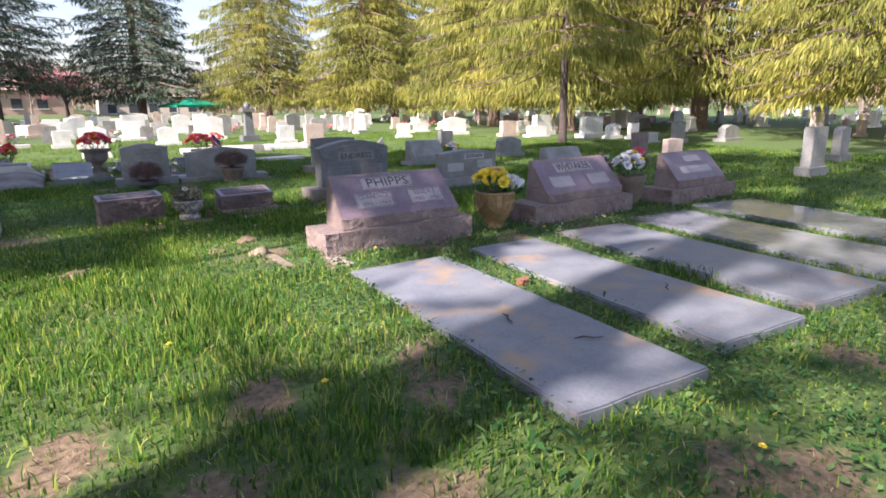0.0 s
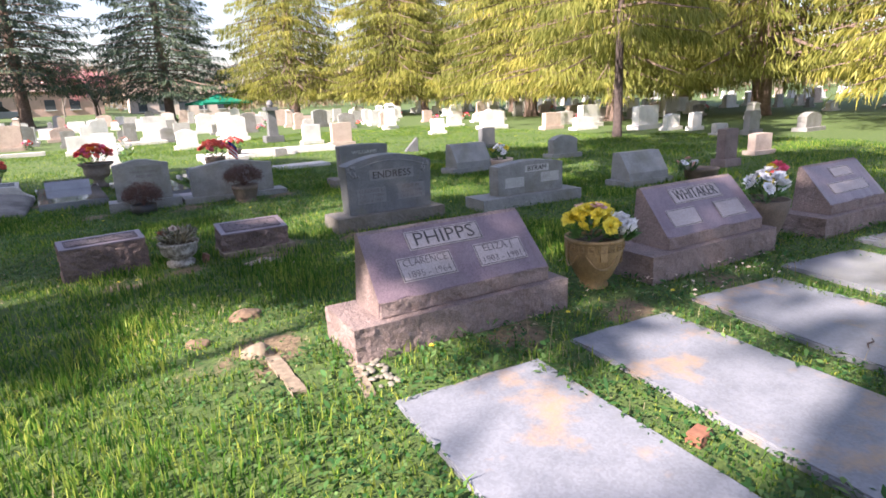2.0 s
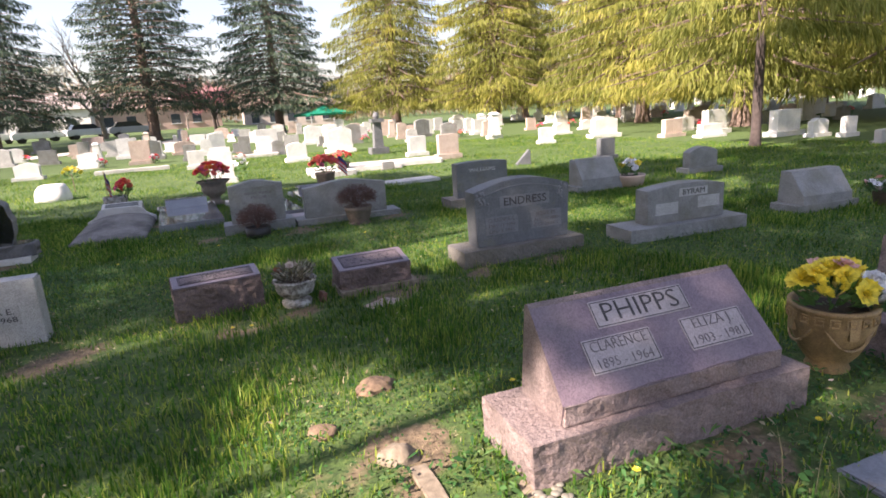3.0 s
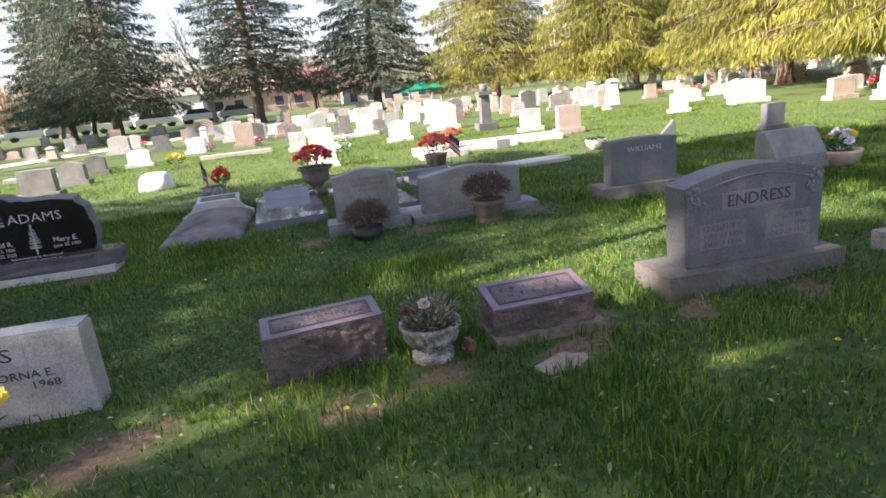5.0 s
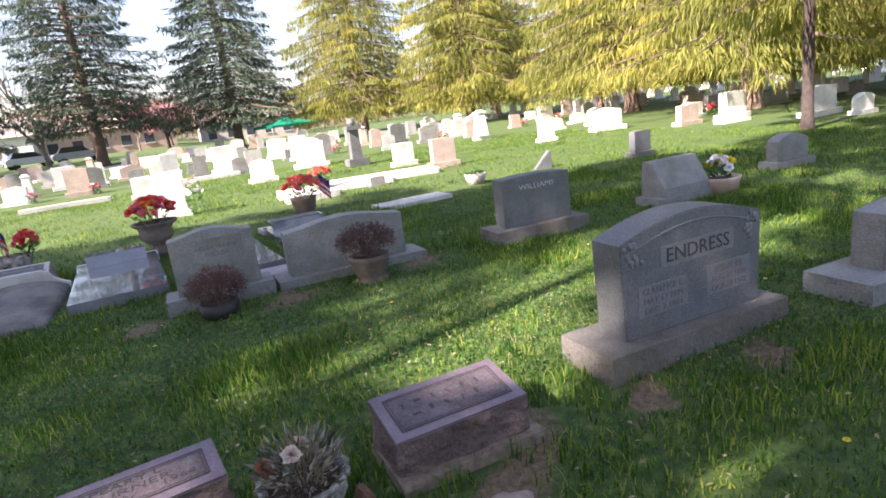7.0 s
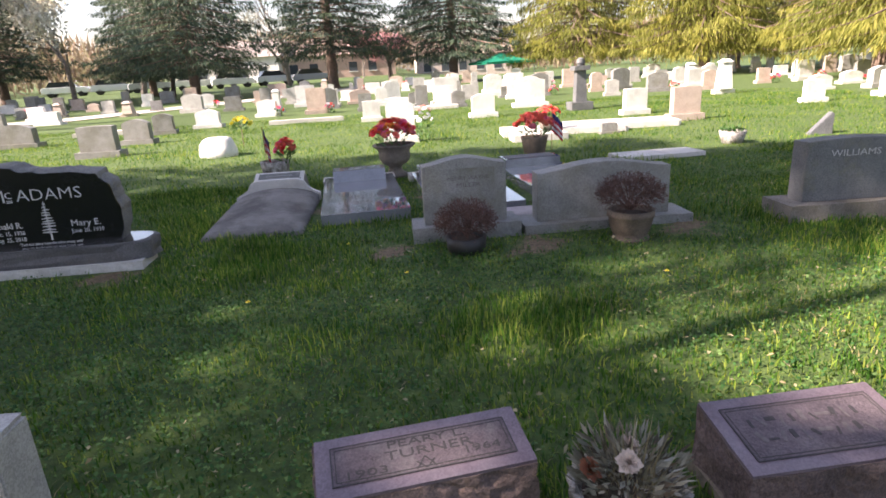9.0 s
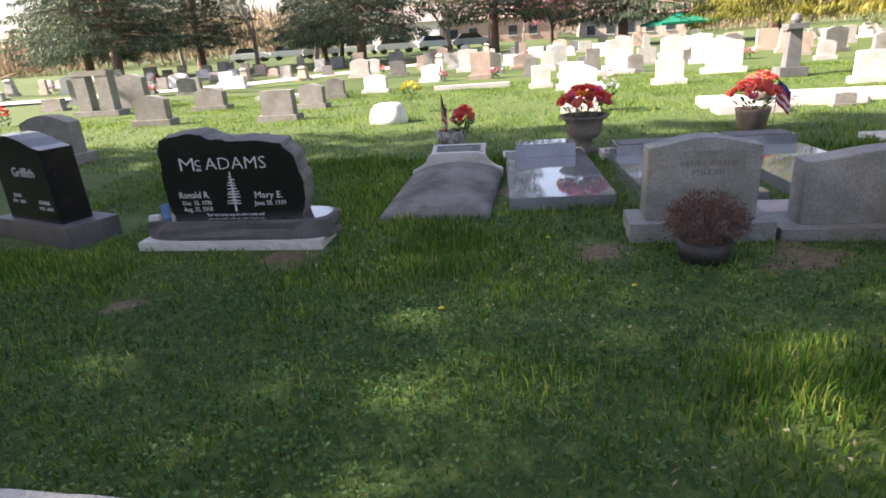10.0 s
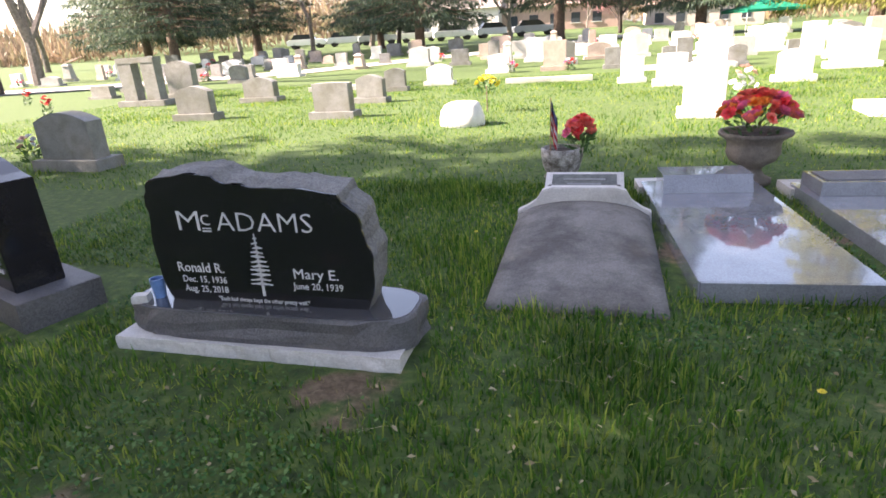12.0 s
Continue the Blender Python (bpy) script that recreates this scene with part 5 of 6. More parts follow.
rows_rng = random.Random(7)
def crowd(x0, x1, y0, y1, step_x, step_y, mats, keep=0.75, hmax=0.95, flowers=0.15):
    y = y0
    while y < y1:
        x = x0 + rows_rng.uniform(0, 1)
        while x < x1:
            px, py = x + rows_rng.uniform(-0.4, 0.4), y + rows_rng.uniform(-0.5, 0.5)
            if rows_rng.random() < keep and all(math.hypot(px - a, py - b) > 1.1 for a, b, _ in FAR):
                w = rows_rng.uniform(0.4, 0.95)
                far_stone(px, py, w, rows_rng.uniform(0.4, hmax), rows_rng.choice(mats), rows_rng.choice((0, 0, 1, 1, 2, 4 if w < 0.6 else 0)), rows_rng.uniform(-6, 6))
                if rows_rng.random() < flowers:
                    FLOWERS.append((px + w * 0.7, py - 0.3))
            x += step_x * rows_rng.uniform(0.8, 1.5)
        y += step_y


FLOWERS = []
crowd(-4, 13, 28, 52, 1.6, 2.8, [WHITE, WHITE, WHITE, GREY_PALE, GREY, TAN], 0.78)
crowd(13, 36, 20, 50, 2.0, 3.0, [WHITE, WHITE, WHITE, GREY_PALE, TAN], 0.72)
crowd(18, 40, 2, 20, 2.6, 3.2, [WHITE, GREY_PALE, GREY, TAN], 0.55)
crowd(38, 66, 6, 54, 2.8, 3.8, [WHITE, WHITE, GREY_PALE, TAN], 0.6)
crowd(-30, -5, 31, 50, 1.8, 2.8, [GREY, GREY_PALE, WHITE, TAN], 0.72, 0.95, 0.3)
crowd(-24, -12, 26, 33, 2.6, 3.2, [GREY, GREY, GREY_PALE], 0.45, 0.7)
for k, (x, y) in enumerate(FLOWERS[:44]):
    bouquet(x, y, ground_z(x, y), ["coral", "pink", "white", "red"], 7, 0.18, 0.35, "small bunch of bright artificial flowers", 50 + k, 1.5)

# ---- trees ----
def spruce_meshes(h, r, first, seed, needle, limbs=120, per=110, droop=1.0, leaf=(0.55, 0.10), density=1.0, girth=0.018, bark=None, hang=0.8):
    """Trunk, limbs and hanging sprays of a spruce of height h, crown radius r, lowest limbs at first."""
    rng = np.random.default_rng(seed)
    pr = random.Random(seed)
    bm = bmesh.new()
    R = h * girth
    tube(bm, [(0, 0, -0.2), (0.02, 0, 0.35), (0.05, 0.02, h * 0.3), (0, 0.04, h * 0.7), (0, 0, h)], [R * 1.55, R * 1.05, R * 0.85, R * 0.45, 0.03], 12)
    for v in bm.verts:
        k = noise.noise(Vector((v.co.x * 4, v.co.y * 4, v.co.z * 0.8 + seed)))
        v.co.x *= 1 + 0.18 * k
        v.co.y *= 1 + 0.18 * k
    trunk = mesh_from(bm, "trunk", bark or BARK, True)
    lb = bmesh.new()
    P, D, L, W = [], [], [], []
    for i in range(limbs):
        u = (i + pr.random()) / limbs
        z = first + (h - first) * u ** 1.15
        a = i * 2.399 + pr.uniform(-0.4, 0.4)
        reach = r * (1 - u) ** 0.75 * pr.uniform(0.7, 1.12) + 0.25
        if u < 0.06:
            reach *= 0.8
        ca, sa = math.cos(a), math.sin(a)
        def at(t):
            return np.array((ca * reach * t, sa * reach * t, z + reach * (0.10 * t - 0.42 * droop * t * t + 0.16 * t ** 4)))
        pts = [at(t) for t in (0, 0.35, 0.7, 1.0)]
        rad = 0.012 + 0.014 * reach
        tube(lb, [Vector(p) for p in pts], [rad, rad * 0.75, rad * 0.45, 0.008], 4)
        n = int(per * density * (0.25 + reach / r))
        t = rng.uniform(0.18, 1.0, n) ** 0.8
        side = rng.normal(0, 1, n) * 0.30 * reach * (1.15 - t) + rng.normal(0, 0.08, n)
        base = np.stack([ca * reach * t - sa * side, sa * reach * t + ca * side, z + reach * (0.10 * t - 0.42 * droop * t * t + 0.16 * t ** 4) - np.abs(side) * 0.25], 1)
        d = np.stack([ca * 0.35 + rng.normal(0, 0.28, n) - sa * np.sign(side) * 0.25, sa * 0.35 + rng.normal(0, 0.28, n) + ca * np.sign(side) * 0.25, -hang * droop + rng.normal(0, 0.35, n)], 1)
        d /= np.linalg.norm(d, axis=1)[:, None]
        P.append(base), D.append(d)
        L.append(leaf[0] * rng.uniform(0.5, 1.4, n)), W.append(leaf[1] * rng.uniform(0.6, 1.4, n))
    P, D, L, W = (np.concatenate(q) for q in (P, D, L, W))
    return trunk, mesh_from(lb, "limb_mass", BARK), diamond(P, D, L, W, rng, needle, "needles")


def tree(name, meshes, x, y, turn, scale, label, group=""):
    g = empty(name, pose(x, y, ground_z(x, y), 0, 0, turn) @ Matrix.Diagonal((scale, scale, scale, 1)), label, "tree", group)
    for nm, me in zip(("trunk", "limb_mass", "crown"), meshes):
        tagged(part(nm, me, None, g), kind="" if nm == "trunk" else "stuff")
    return g


SPR_Y = [spruce_meshes(19, 6.0, 1.9, 1, NEEDLE_Y, 250, 215, 1.0, (0.46, 0.05), hang=1.1), spruce_meshes(21, 6.4, 2.1, 2, NEEDLE_Y, 260, 210, 1.0, (0.46, 0.05), hang=1.1)]
SPR_D = [spruce_meshes(20, 6.2, 2.3, 3, NEEDLE_D, 220, 185, 0.9, (0.44, 0.066), hang=0.65), spruce_meshes(22, 6.4, 2.8, 4, NEEDLE_D, 220, 180, 0.75, (0.44, 0.066), hang=0.65)]
# S, K, H and W: crowns for the unseen trees that dapple the walk
SPR_S = spruce_meshes(19, 3.5, 3.5, 6, NEEDLE_D, 52, 210, 0.8, (0.5, 0.13))
SPR_K = spruce_meshes(16, 2.5, 8.7, 12, NEEDLE_D, 29, 200, 0.5, (0.5, 0.12), girth=0.0042)
SPR_H = spruce_meshes(25, 5.0, 12.4, 9, NEEDLE_D, 31, 200, 0.5, (0.5, 0.12), girth=0.0165)
SPR_W = spruce_meshes(20, 6.2, 2.3, 8, NEEDLE_D, 105, 145, 0.9, (0.5, 0.105))
SPR_T = spruce_meshes(12, 2.7, 2.6, 8, NEEDLE_Y, 62, 260, 1.0, (0.42, 0.032), girth=0.009, bark=BARK_DARK, hang=1.2)
YL, DL = "tall spruce with drooping yellow-green sprays", "tall dark green spruce with drooping sprays"
for k, (x, y, s) in enumerate(((24.4, 16.2, 1.05), (19.6, 19.6, 0.85), (21.6, 27.6, 1.0), (26.5, 35.5, 1.0), (20.5, 42.5, 1.0), (15.2, 51.0, 1.05), (30.5, 24.5, 1.05), (27, 50, 1.1), (21.5, 7.4, 0.9))):
    tree("spruce_tree", SPR_Y[k % 2], x, y, 70 * k, s, YL, "yellow-green spruces")
for k, (x, y, s) in enumerate(((-12.7, 48.5, 0.9), (-3.7, 53.5, 0.95), (6.0, 55.0, 1.0), (32, 9, 1.0))):
    tree("spruce_tree", SPR_D[k % 2], x, y, 50 * k, s, DL, "dark spruces")
tree("spruce_tree", SPR_T, 13.0, 13.2, 30, 1.0, "slender spruce with a thin dark trunk")
for k, (x, y, s) in enumerate(((-26.5, 41, 0.8), (-31, 44, 0.8), (-26, 50, 0.75), (-19, 58, 0.8))):
    tree("pine_tree", SPR_D[1 - k % 2], x, y, 95 * k, s, "dark pine with bare lower trunk", "dark pines")
# unseen trees added west of the walk, placed and shaped to shade it
for k, (x, y, s) in enumerate(((-15, 7.2, 1.0), (-15, 8.8, 0.85), (-19, 7.1, 1.15), (-21, 9.3, 1.05), (-15, -6.2, 1.28), (-18.5, 2.3, 1.05), (-9, -0.4, 1.0), (-7.2, 2.95, 1.0), (-6.4, 6.6, 1.3))):
    tree("spruce_tree", SPR_W if k < 5 else (SPR_S, SPR_H, SPR_K, SPR_K)[k - 5], x, y, 120 * k, s, DL, "dark spruces")


def bare_tree_mesh(h, seed, mat=BARK_GREY, levels=4, blossoms=False):
    rng = random.Random(seed)
    bm = bmesh.new()
    tips = []
    def grow(p, d, L, r, lev):
        q1 = p + d * L * 0.5 + Vector((rng.uniform(-1, 1), rng.uniform(-1, 1), rng.uniform(-0.3, 0.6))) * L * 0.06
        q2 = q1 + (d + Vector((rng.uniform(-1, 1), rng.uniform(-1, 1), rng.uniform(0, 0.5))) * 0.18).normalized() * L * 0.5
        tube(bm, [p, q1, q2], [r, r * 0.8, r * 0.6], 8 if lev == 0 else 5 if lev < 3 else 3)
        if lev == levels:
            tips.append(q2)
            return
        for k in range(rng.choice((2, 3, 3)) + (lev == 0)):
            nd = (d + Vector((rng.uniform(-1, 1), rng.uniform(-1, 1), rng.uniform(-0.25, 0.6))) * (0.75 if lev else 0.9)).normalized()
            grow(q2 if k < 2 else q1, nd, L * rng.uniform(0.6, 0.85), r * 0.55, lev + 1)
    grow(Vector((0, 0, -0.2)), Vector((0, 0, 1)), h * 0.32, h * 0.022, 0)
    return mesh_from(bm, "branchwork", mat), tips


BARE = [bare_tree_mesh(11, 1, BARK_DARK), bare_tree_mesh(13, 2), bare_tree_mesh(9, 3)]
BUD = blades_mat("pale_spring_buds", (0.45, 0.42, 0.36), (0.55, 0.53, 0.46), (0.62, 0.6, 0.52), 0.3)
PINKB = blades_mat("pink_blossom", (0.5, 0.2, 0.24), (0.6, 0.28, 0.32), (0.66, 0.38, 0.4), 0.3)


def cloud_leaves(tips, n, spread, size, seed, mat):
    rng = np.random.default_rng(seed)
    t = np.array(tips)[rng.integers(0, len(tips), n)] + rng.normal(0, spread, (n, 3))
    d = rng.normal(size=(n, 3))
    d /= np.linalg.norm(d, axis=1)[:, None]
    return diamond(t, d, size * rng.uniform(0.6, 1.4, n), size * 0.6 * rng.uniform(0.6, 1.4, n), rng, mat)


for k, (x, y, s, kind, lab) in enumerate((
        (-24.5, 27.0, 2.1, None, "large bare deciduous tree with a thick trunk"), (-27.5, 32, 1.1, None, "bare spring tree with spreading limbs"), (-40, 44, 1.2, None, "bare grey spring tree"),
        (-17, 63, 1.0, BUD, "spring tree with pale buds"), (-23, 66, 1.1, BUD, "spring tree with pale buds"), (-34, 60, 1.2, BUD, "spring tree with pale buds"),
        (0.8, 62, 0.75, None, "bare grey spring tree"), (-9, 66, 0.9, None, "bare grey spring tree"), (-2.3, 80, 0.62, PINKB, "small pink flowering spring tree"), (1.2, 83, 0.5, PINKB, "small pink flowering spring tree"), (41, 16, 1.1, BUD, "spring tree with pale buds"), (-20, 47, 0.95, BUD, "spring tree with pale buds"), (-15.8, 53, 0.8, BUD, "spring tree with pale buds"), (-30, 56, 1.0, BUD, "spring tree with pale buds"))):
    me, tips = BARE[k % 3]
    g = empty("deciduous_tree", pose(x, y, ground_z(x, y), 0, 0, 80 * k) @ Matrix.Diagonal((s, s, s, 1)), lab, "tree")
    part("branchwork", me, None, g)
    if kind:
        part("blossom", cloud_leaves(tips, 9000 if kind is PINKB else 2600, 0.7 if kind is PINKB else 0.45, 0.26, k, kind), None, g)

# ---- green funeral tent ----
tent = empty("canopy_tent", pose(9.4, 52.4, ground_z(9.4, 52.4), 0, 0, 12) @ Matrix.Diagonal((0.98, 0.98, 0.66, 1)), "green canvas canopy tent with a peaked roof", "tent")
bm = bmesh.new()
for k in range(4):
    a, b = [Vector((2.0 * x, 2.0 * y, 2.2)) for x, y in ((((-1, -1), (1, -1), (1, 1), (-1, 1))[k]), (((-1, -1), (1, -1), (1, 1), (-1, 1))[(k + 1) % 4]))]
    top = Vector((0, 0, 3.2))
    m1, m2 = (a + top) / 2 - Vector((0, 0, 0.12)), (b + top) / 2 - Vector((0, 0, 0.12))
    f = [bm.verts.new(p) for p in (a, b, m2, m1, top)]
    bm.faces.new(f[:4])
    bm.faces.new((f[3], f[2], f[4]))
    lo = [bm.verts.new(p - Vector((0, 0, 0.25))) for p in (a, b)]
    bm.faces.new((f[1], f[0], lo[0], lo[1]))
part("canopy", bm, TENT, tent)
for x, y in ((-1, -1), (1, -1), (1, 1), (-1, 1)):
    p = bmesh.new()
    tube(p, [(1.95 * x, 1.95 * y, 0), (1.95 * x, 1.95 * y, 2.2)], [0.03, 0.03], 6)
    part("tent_pole", p, LETTER_GREY, tent)

# ---- far edge of the place: road, houses, cars, wooded hill ----
ASPH = plain("pale_gravel_lane", (0.40, 0.37, 0.33), 0.95, 0.15, 20)
lane_pts = [(-60, 10), (-34, 24), (-21, 29.5), (-14, 33.5), (-4, 46), (2, 58)]
lv, lf = [], []
for i, (x, y) in enumerate(lane_pts):
    for s in (-1.3, 1.3):
        lv.append((x - s * 0.5, y + s * 0.85, ground_z(x - s * 0.5, y + s * 0.85) + 0.03))
for i in range(len(lane_pts) - 1):
    lf.append((2 * i, 2 * i + 2, 2 * i + 3, 2 * i + 1))
tagged(new("road", tri_mesh("road", np.array(lv), np.array(lf), ASPH)), "pale gravel cemetery lane", "road", kind="structure")


def house(x, y, w, d, h, turn, wall_col, roof_col, label):
    g = empty("house", pose(x, y, ground_z(x, y) - 0.3, 0, 0, turn), label, "house")
    part("wall", block(w, d, h, bevel=0), plain("house_wall", wall_col, 0.9, 0.1, 2), g)
    bm = profile_prism([(-d / 2 - 0.4, 0), (d / 2 + 0.4, 0), (0, d * 0.28)], w + 0.8, -w / 2 - 0.4, 0)
    part("roof", bm, plain("shingle_roof", roof_col, 0.9, 0.2, 4), g, m=pose(0, 0, h, 0, 0, 90))
    for k in range(int(w // 2.6)):
        wn = part("window", block(1.1, 0.08, 1.2, bevel=0.01), plain("window_glass", (0.05, 0.06, 0.07), 0.1), g, m=pose(-w / 2 + 1.5 + 2.6 * k, -d / 2 - 0.02, 1.0))
        part("sill", block(1.3, 0.12, 0.1, bevel=0.01), LETTER_WHITE, wn, m=pose(0, -0.04, -0.1))
    return g


house(-6, 92, 15, 8, 3.2, 4, (0.42, 0.30, 0.25), (0.30, 0.22, 0.19), "low brick house with a brown roof")
house(-20, 90, 14, 8, 3.4, -4, (0.6, 0.58, 0.55), (0.28, 0.24, 0.22), "pale house with a grey-brown roof")
house(12, 98, 14, 8, 3.2, 0, (0.5, 0.42, 0.36), (0.33, 0.25, 0.2), "tan house with a brown roof")


def car(x, y, turn, col):
    g = empty("parked_car", pose(x, y, ground_z(x, y), 0, 0, turn), "parked pale car beyond the graves", "car", "parked cars")
    paint = plain("car_paint", col, 0.25, 0.05, 2)
    part("body", profile_prism([(-2.1, 0.35), (2.1, 0.35), (2.15, 0.7), (1.9, 0.9), (1.0, 0.98), (-1.9, 0.98), (-2.15, 0.8)], 1.7, -0.85, 0.05), paint, g)
    part("cabin", profile_prism([(-1.7, 0.95), (1.0, 0.95), (0.4, 1.45), (-1.3, 1.48)], 1.5, -0.75, 0.05), plain("car_glass", (0.03, 0.035, 0.04), 0.1), g)
    for sx in (-1.35, 1.35):
        for sy in (-0.85, 0.7):
            b = lathe([(0.32, 0), (0.34, 0.05), (0.34, 0.13), (0.2, 0.16)], 16)
            part("wheel", b, plain("tyre", (0.02, 0.02, 0.02), 0.8), g, m=pose(sx, sy + 0.16, 0.33, 90, 0, 0))
    return g


for k in range(7):
    car(-32 + 4.6 * k * 0.9, 70 + (k % 2) * 1.2, 15 + 5 * (k % 3), ((0.75, 0.75, 0.75), (0.6, 0.62, 0.65), (0.4, 0.41, 0.43), (0.78, 0.78, 0.76))[k % 4])

WOODS = blades_mat("far_spring_woods", (0.20, 0.14, 0.10), (0.27, 0.20, 0.14), (0.30, 0.27, 0.16), 0.3, 0.05)
rw = np.random.default_rng(9)
n = 45000
ang = rw.uniform(radians(-70), radians(80), n)
dist = rw.uniform(112, 150, n) - 30 * np.clip((ang - radians(14)) / radians(14), 0, 1)
wx, wy = -np.sin(ang) * dist, np.cos(ang) * dist
hill = np.array([ground_z(a, b) for a, b in zip(wx, wy)])
top = 4.5 + 3 * np.sin(ang * 9) * np.cos(ang * 4 + 1) + (dist - 112) * 0.12
wz = hill + rw.uniform(0, 1, n) ** 0.8 * top
dw = rw.normal(size=(n, 3)) * [0.35, 0.35, 0.8] + [0, 0, 1.0]
dw /= np.linalg.norm(dw, axis=1)[:, None]
tagged(new("far_woods", diamond(np.stack([wx, wy, wz], 1), dw, rw.uniform(0.8, 2.6, n), rw.uniform(0.12, 0.4, n), rw, WOODS, "far_woods")), "hazy brown spring woods on the far edge", "woods", kind="stuff")

# ---- lawn: blades, clover, straw, dandelions ----
def scatter(n, x0, x1, y0, y1, rng, keep):
    p = np.stack([rng.uniform(x0, x1, n), rng.uniform(y0, y1, n)], 1)
    ok = np.ones(n, bool)
    for a, b, c, d in FOOT:
        ok &= ~((p[:, 0] > a) & (p[:, 0] < b) & (p[:, 1] > c) & (p[:, 1] < d))
    p = p[ok]
    return p[keep(p)]


def smooth_noise(p, s, seed):
    """Cheap value noise on a plan."""
    rng = np.random.default_rng(seed)
    g = rng.uniform(0, 1, (64, 64))
    q = p * s + 1000
    i = np.floor(q).astype(int)
    f = q - i
    f = f * f * (3 - 2 * f)
    a, b = g[i[:, 0] % 64, i[:, 1] % 64], g[(i[:, 0] + 1) % 64, i[:, 1] % 64]
    c, d = g[i[:, 0] % 64, (i[:, 1] + 1) % 64], g[(i[:, 0] + 1) % 64, (i[:, 1] + 1) % 64]
    return (a * (1 - f[:, 0]) + b * f[:, 0]) * (1 - f[:, 1]) + (c * (1 - f[:, 0]) + d * f[:, 0]) * f[:, 1]


def zs(p):
    return np.array([ground_z(a, b) for a, b in p])


def grass(name, p, hgt, wid, seed, mat, label, lean=0.45, simple=False):
    rng = np.random.default_rng(seed)
    n = len(p)
    z = zs(p) - 0.004
    a = rng.uniform(0, 2 * np.pi, n)
    t = np.abs(rng.normal(0, lean, n))
    h = hgt * rng.uniform(0.5, 1.35, n) * (1 - 0.35 * clover_at(p)) * (0.45 + 1.15 * smooth_noise(p, 1.6, 5) ** 2 + 0.5 * smooth_noise(p, 6.0, 6) ** 2)
    w = wid * rng.uniform(0.7, 1.3, n)
    s = rng.uniform(0, 2 * np.pi, n)
    sx, sy = np.cos(s) * w / 2, np.sin(s) * w / 2
    dx, dy = np.cos(a) * t * h, np.sin(a) * t * h
    base = np.stack([p[:, 0], p[:, 1], z], 1)
    mid = base + np.stack([dx * 0.3, dy * 0.3, h * 0.6], 1)
    tip = base + np.stack([dx, dy, h], 1)
    off = np.stack([sx, sy, np.zeros(n)], 1)
    v = np.stack([base - off, base + off, mid + off * 0.8, mid - off * 0.8, tip], 1).reshape(-1, 3)
    if simple:
        v = np.stack([base - off, base + off, tip], 1).reshape(-1, 3)
        return tagged(new(name, tri_mesh(name, v, np.arange(n * 3).reshape(n, 3), mat)), label, "grass", kind="stuff")
    k = np.arange(n)[:, None] * 5
    f = np.concatenate([k + np.array([[0, 1, 2]]), k + np.array([[0, 2, 3]]), k + np.array([[3, 2, 4]])])
    return tagged(new(name, tri_mesh(name, v, f, mat)), label, "grass", kind="stuff")


rg = np.random.default_rng(21)
thick = lambda lo, hi: (lambda p: np.clip((smooth_noise(p, 0.9, 1) * 0.6 + smooth_noise(p, 3.1, 2) * 0.4 - lo) / (hi - lo), 0.35, 1) > rg.uniform(0, 1, len(p)))
def clover_at(p):
    """Where clover mats replace the grass, 0 to 1."""
    k = smooth_noise(p, 0.8, 12) + 0.25 * (np.abs(p[:, 1] - 3.6) < 1.0) * (p[:, 0] > 1.2) + 0.2 * ((p[:, 1] > 7.6) & (p[:, 1] < 11)) + 0.2 * (smooth_noise(p, 4.0, 13) - 0.5) + 0.24 * np.exp(-((p[:, 0] + 1.5) ** 2 / 5 + (p[:, 1] - 9.5) ** 2 / 1.6)) - 0.14 * ((p[:, 0] < 1.4) & (p[:, 1] < 7.4))
    return np.clip((k - 0.5) / 0.25, 0, 0.85)


bare_keep = lambda f: (lambda p: f(p) & (bare_at(p) * 1.25 < rg.uniform(0, 1, len(p))))
near = scatter(360000, -5, 7.5, -0.5, 13.6, rg, bare_keep(thick(0.12, 0.42)))
near = near[clover_at(near) * 0.6 < rg.uniform(0, 1, len(near))]
grass("lawn_grass", near, 0.07, 0.0078, 1, GRASS, "green lawn grass in uneven tufts")
mid_ = scatter(120000, -14, 14, 13.2, 26, rg, thick(0.1, 0.4))
side_ = scatter(60000, 7.5, 15, 0, 13.2, rg, thick(0.1, 0.4))
grass("lawn_grass", np.concatenate([mid_, side_]), 0.06, 0.014, 2, GRASS, "sunlit green lawn grass", simple=True)
under = scatter(205000, -4.5, 6.5, 0.2, 13.2, rg, lambda p: bare_at(p) * 1.2 < rg.uniform(0, 1, len(p)))
grass("lawn_grass", under, 0.034, 0.0085, 9, GRASS, "short green lawn grass", 0.7, simple=True)
dry = scatter(46000, -5, 7.5, -0.5, 13.2, rg, lambda p: (smooth_noise(p, 1.1, 8) > 0.62) | (bare_at(p) > rg.uniform(0.1, 0.9, len(p))))
grass("dry_grass", dry, 0.045, 0.005, 3, STRAW, "dry straw-coloured grass patches", 1.2)

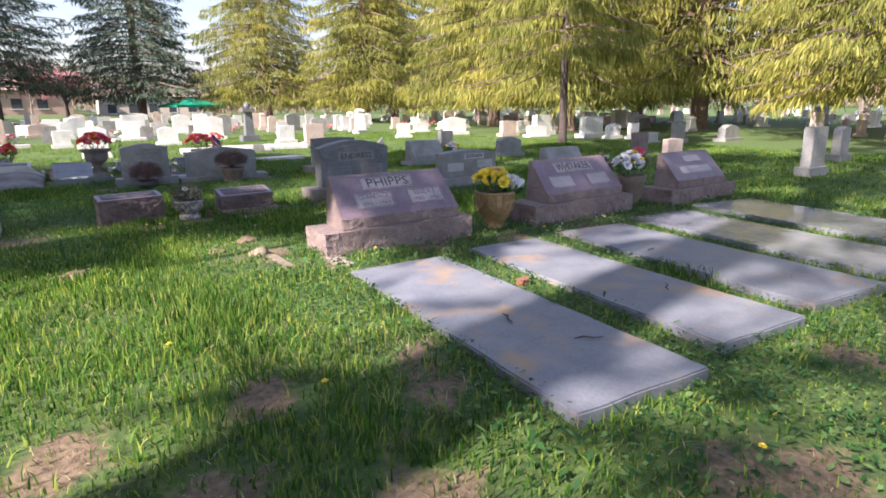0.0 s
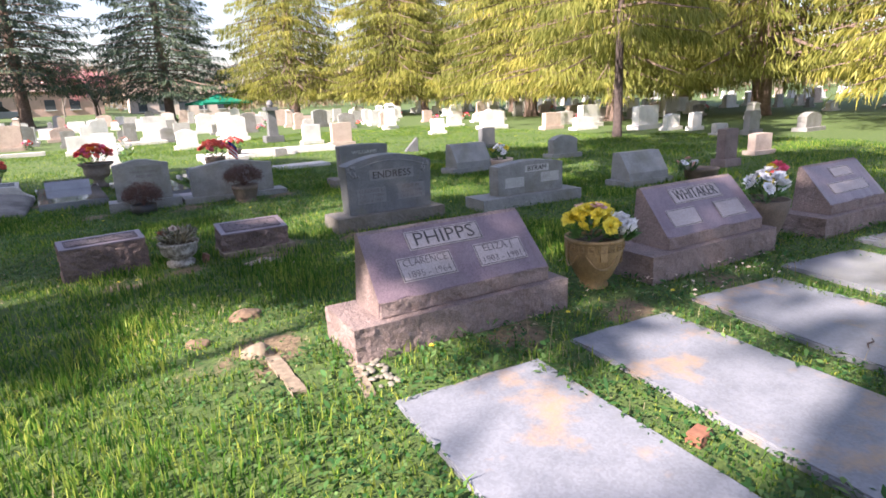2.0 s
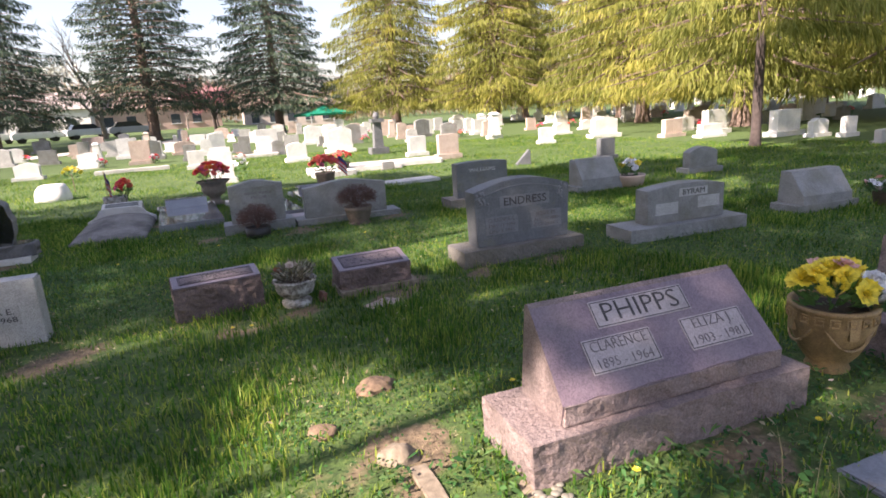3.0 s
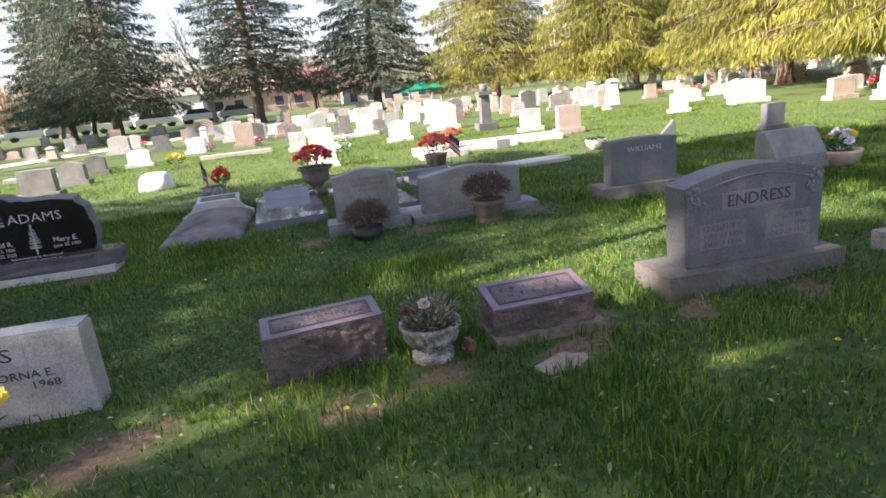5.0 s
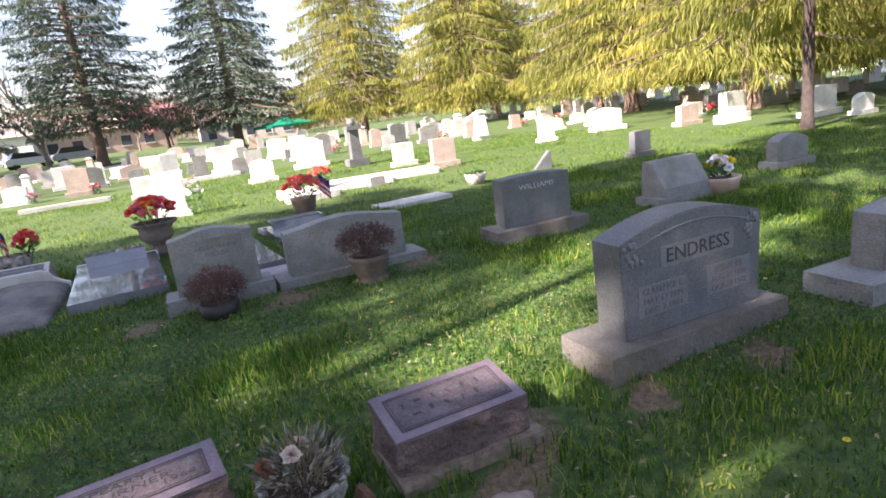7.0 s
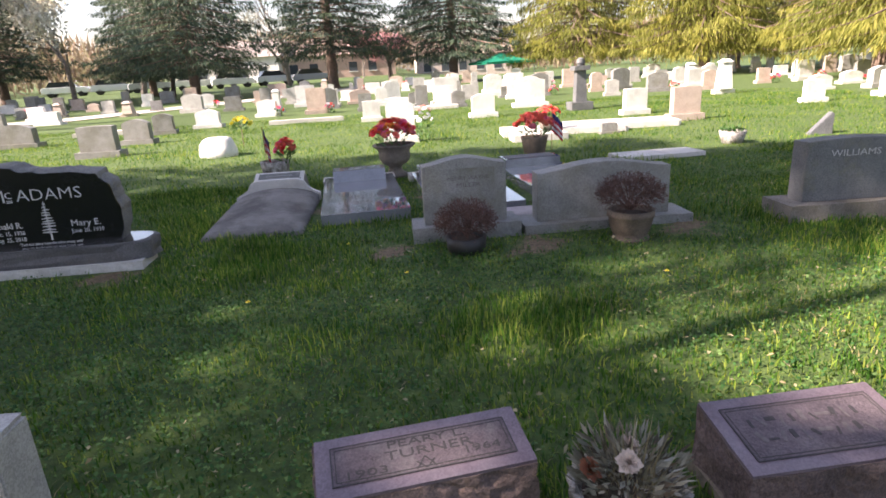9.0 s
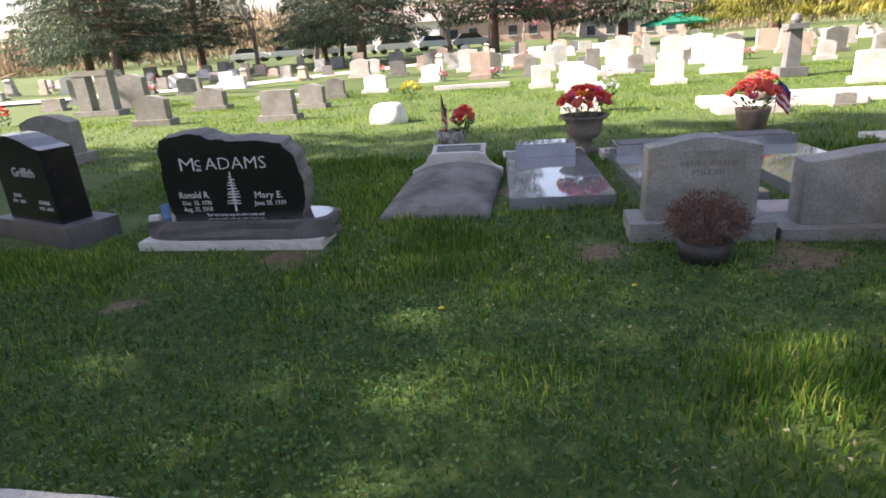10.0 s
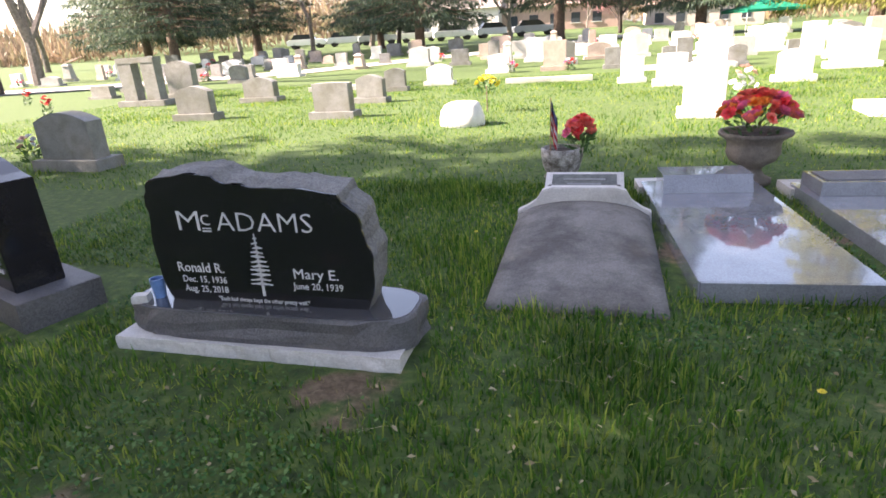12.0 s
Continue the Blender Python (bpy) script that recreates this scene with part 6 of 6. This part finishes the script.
nc = scatter(175000, -5, 7.5, -0.5, 13.2, rg, lambda p: clover_at(p) > rg.uniform(0.05, 0.95, len(p)))
extra = scatter(60000, -5, 2.5, 7.2, 11.8, rg, lambda p: clover_at(p) * np.exp(-((p[:, 0] + 1.5) ** 2 / 6 + (p[:, 1] - 9.5) ** 2 / 2)) > rg.uniform(0.05, 0.9, len(p)))
nc = np.concatenate([nc, extra])
nc = nc[bare_at(nc) * 0.9 < rg.uniform(0, 1, len(nc))]
n = len(nc)
def flat_leaves(name, p, z, length, width, rng, mat, label, category):
    """Broad leaves lying nearly level."""
    m_ = len(p)
    a = rng.uniform(0, 2 * np.pi, m_)
    d = np.stack([np.cos(a), np.sin(a), rng.normal(0.15, 0.3, m_)], 1)
    s_ = np.stack([-np.sin(a), np.cos(a), rng.normal(0, 0.3, m_)], 1)
    b = np.stack([p[:, 0], p[:, 1], z], 1)
    mid = b + d * (length * 0.55)[:, None]
    w = s_ * (width / 2)[:, None]
    lift = np.array([0, 0, 1]) * (width * 0.18)[:, None]
    v = np.stack([b, mid - w + lift, b + d * length[:, None], mid + w + lift], 1).reshape(-1, 3)
    return tagged(new(name, tri_mesh(name, v, np.arange(m_ * 4).reshape(m_, 4), mat)), label, category, kind="stuff")


flat_leaves("clover", nc, zs(nc) + rg.uniform(0.012, 0.05, n), rg.uniform(0.011, 0.026, n), rg.uniform(0.010, 0.022, n), rg, CLOVER, "low clover mats in the lawn", "weeds")
wd = scatter(7000, 1.1, 7.4, 0.6, 4.6, rg, lambda p: smooth_noise(p, 2.2, 15) > 0.35)
flat_leaves("broad_weeds", wd, zs(wd) + rg.uniform(0.01, 0.05, len(wd)), rg.uniform(0.03, 0.065, len(wd)), rg.uniform(0.012, 0.026, len(wd)), rg, CLOVER, "broad-leaved weeds round the slabs", "weeds")
pt = scatter(170, 2.6, 5.6, 3.75, 4.3, rg, lambda p: smooth_noise(p, 2.0, 17) > 0.35)
flat_leaves("petal_litter", pt, zs(pt) + rg.uniform(0.03, 0.06, len(pt)), rg.uniform(0.015, 0.04, len(pt)), rg.uniform(0.012, 0.03, len(pt)), rg, PETAL["cream"], "fallen pale petals among the weeds", "litter")
lt = scatter(4200, -4, 7, 0, 13, rg, lambda p: smooth_noise(p, 0.7, 19) > 0.45)
flat_leaves("leaf_litter", lt, zs(lt) + rg.uniform(0.015, 0.05, len(lt)), rg.uniform(0.015, 0.04, len(lt)), rg.uniform(0.008, 0.02, len(lt)), rg, STRAW, "scattered dry brown leaf litter", "litter")

stalks = np.concatenate([np.stack([rg.uniform(a, b, 9), rg.uniform(1.6, 4.1, 9)], 1) for a, b in ((2.36, 2.64), (3.44, 3.64), (4.54, 4.8), (3.1, 5.6))])
grass("weed_stalks", stalks, 0.22, 0.004, 12, STRAW, "thin tall weed stalks between the slabs", 0.2)
for k, (x, y, t) in enumerate(((3.15, 2.2, 40), (1.95, 2.35, 70), (3.9, 2.9, 15), (2.1, 1.9, -30))):
    s = bmesh.new()
    tube(s, [(-0.07, 0, 0.006), (-0.02, 0.012, 0.01), (0.03, -0.006, 0.009), (0.08, 0.01, 0.006)], [0.003, 0.005, 0.004, 0.002], 5)
    tagged(part("twig", s, BARK_DARK, m=pose(x, y, 0.01, 0, 0, t)), "small dark fallen twig on a slab", "twig")

DAND = bloom_mesh("dandelion_head", PETAL["yellow"], 0.018, 14, 2, 3)
for k, (x, y) in enumerate(((3.7, 3.95), (2.9, 4.05), (0.62, 6.75), (0.75, 6.72), (1.95, 5.0), (3.0, 6.4), (0.8, 2.2), (1.9, 0.9), (4.3, 7.7), (-0.45, 9.3), (2.2, 9.2), (4.1, 8.2), (0.55, 9.6), (0.3, 3.0), (2.0, 4.1), (3.5, 8.3), (-1.5, 12.0), (0.1, 10.4))):
    g = empty("dandelion", pose(x, y, ground_z(x, y)), "yellow dandelion in the grass", "flower", "dandelions")
    s = bmesh.new()
    tube(s, [(0, 0, 0), (0.004, 0, 0.06)], [0.002, 0.002], 4)
    part("stem", s, STEM, g)
    part("flower_head", DAND, None, g, m=pose(0.004, 0, 0.06))
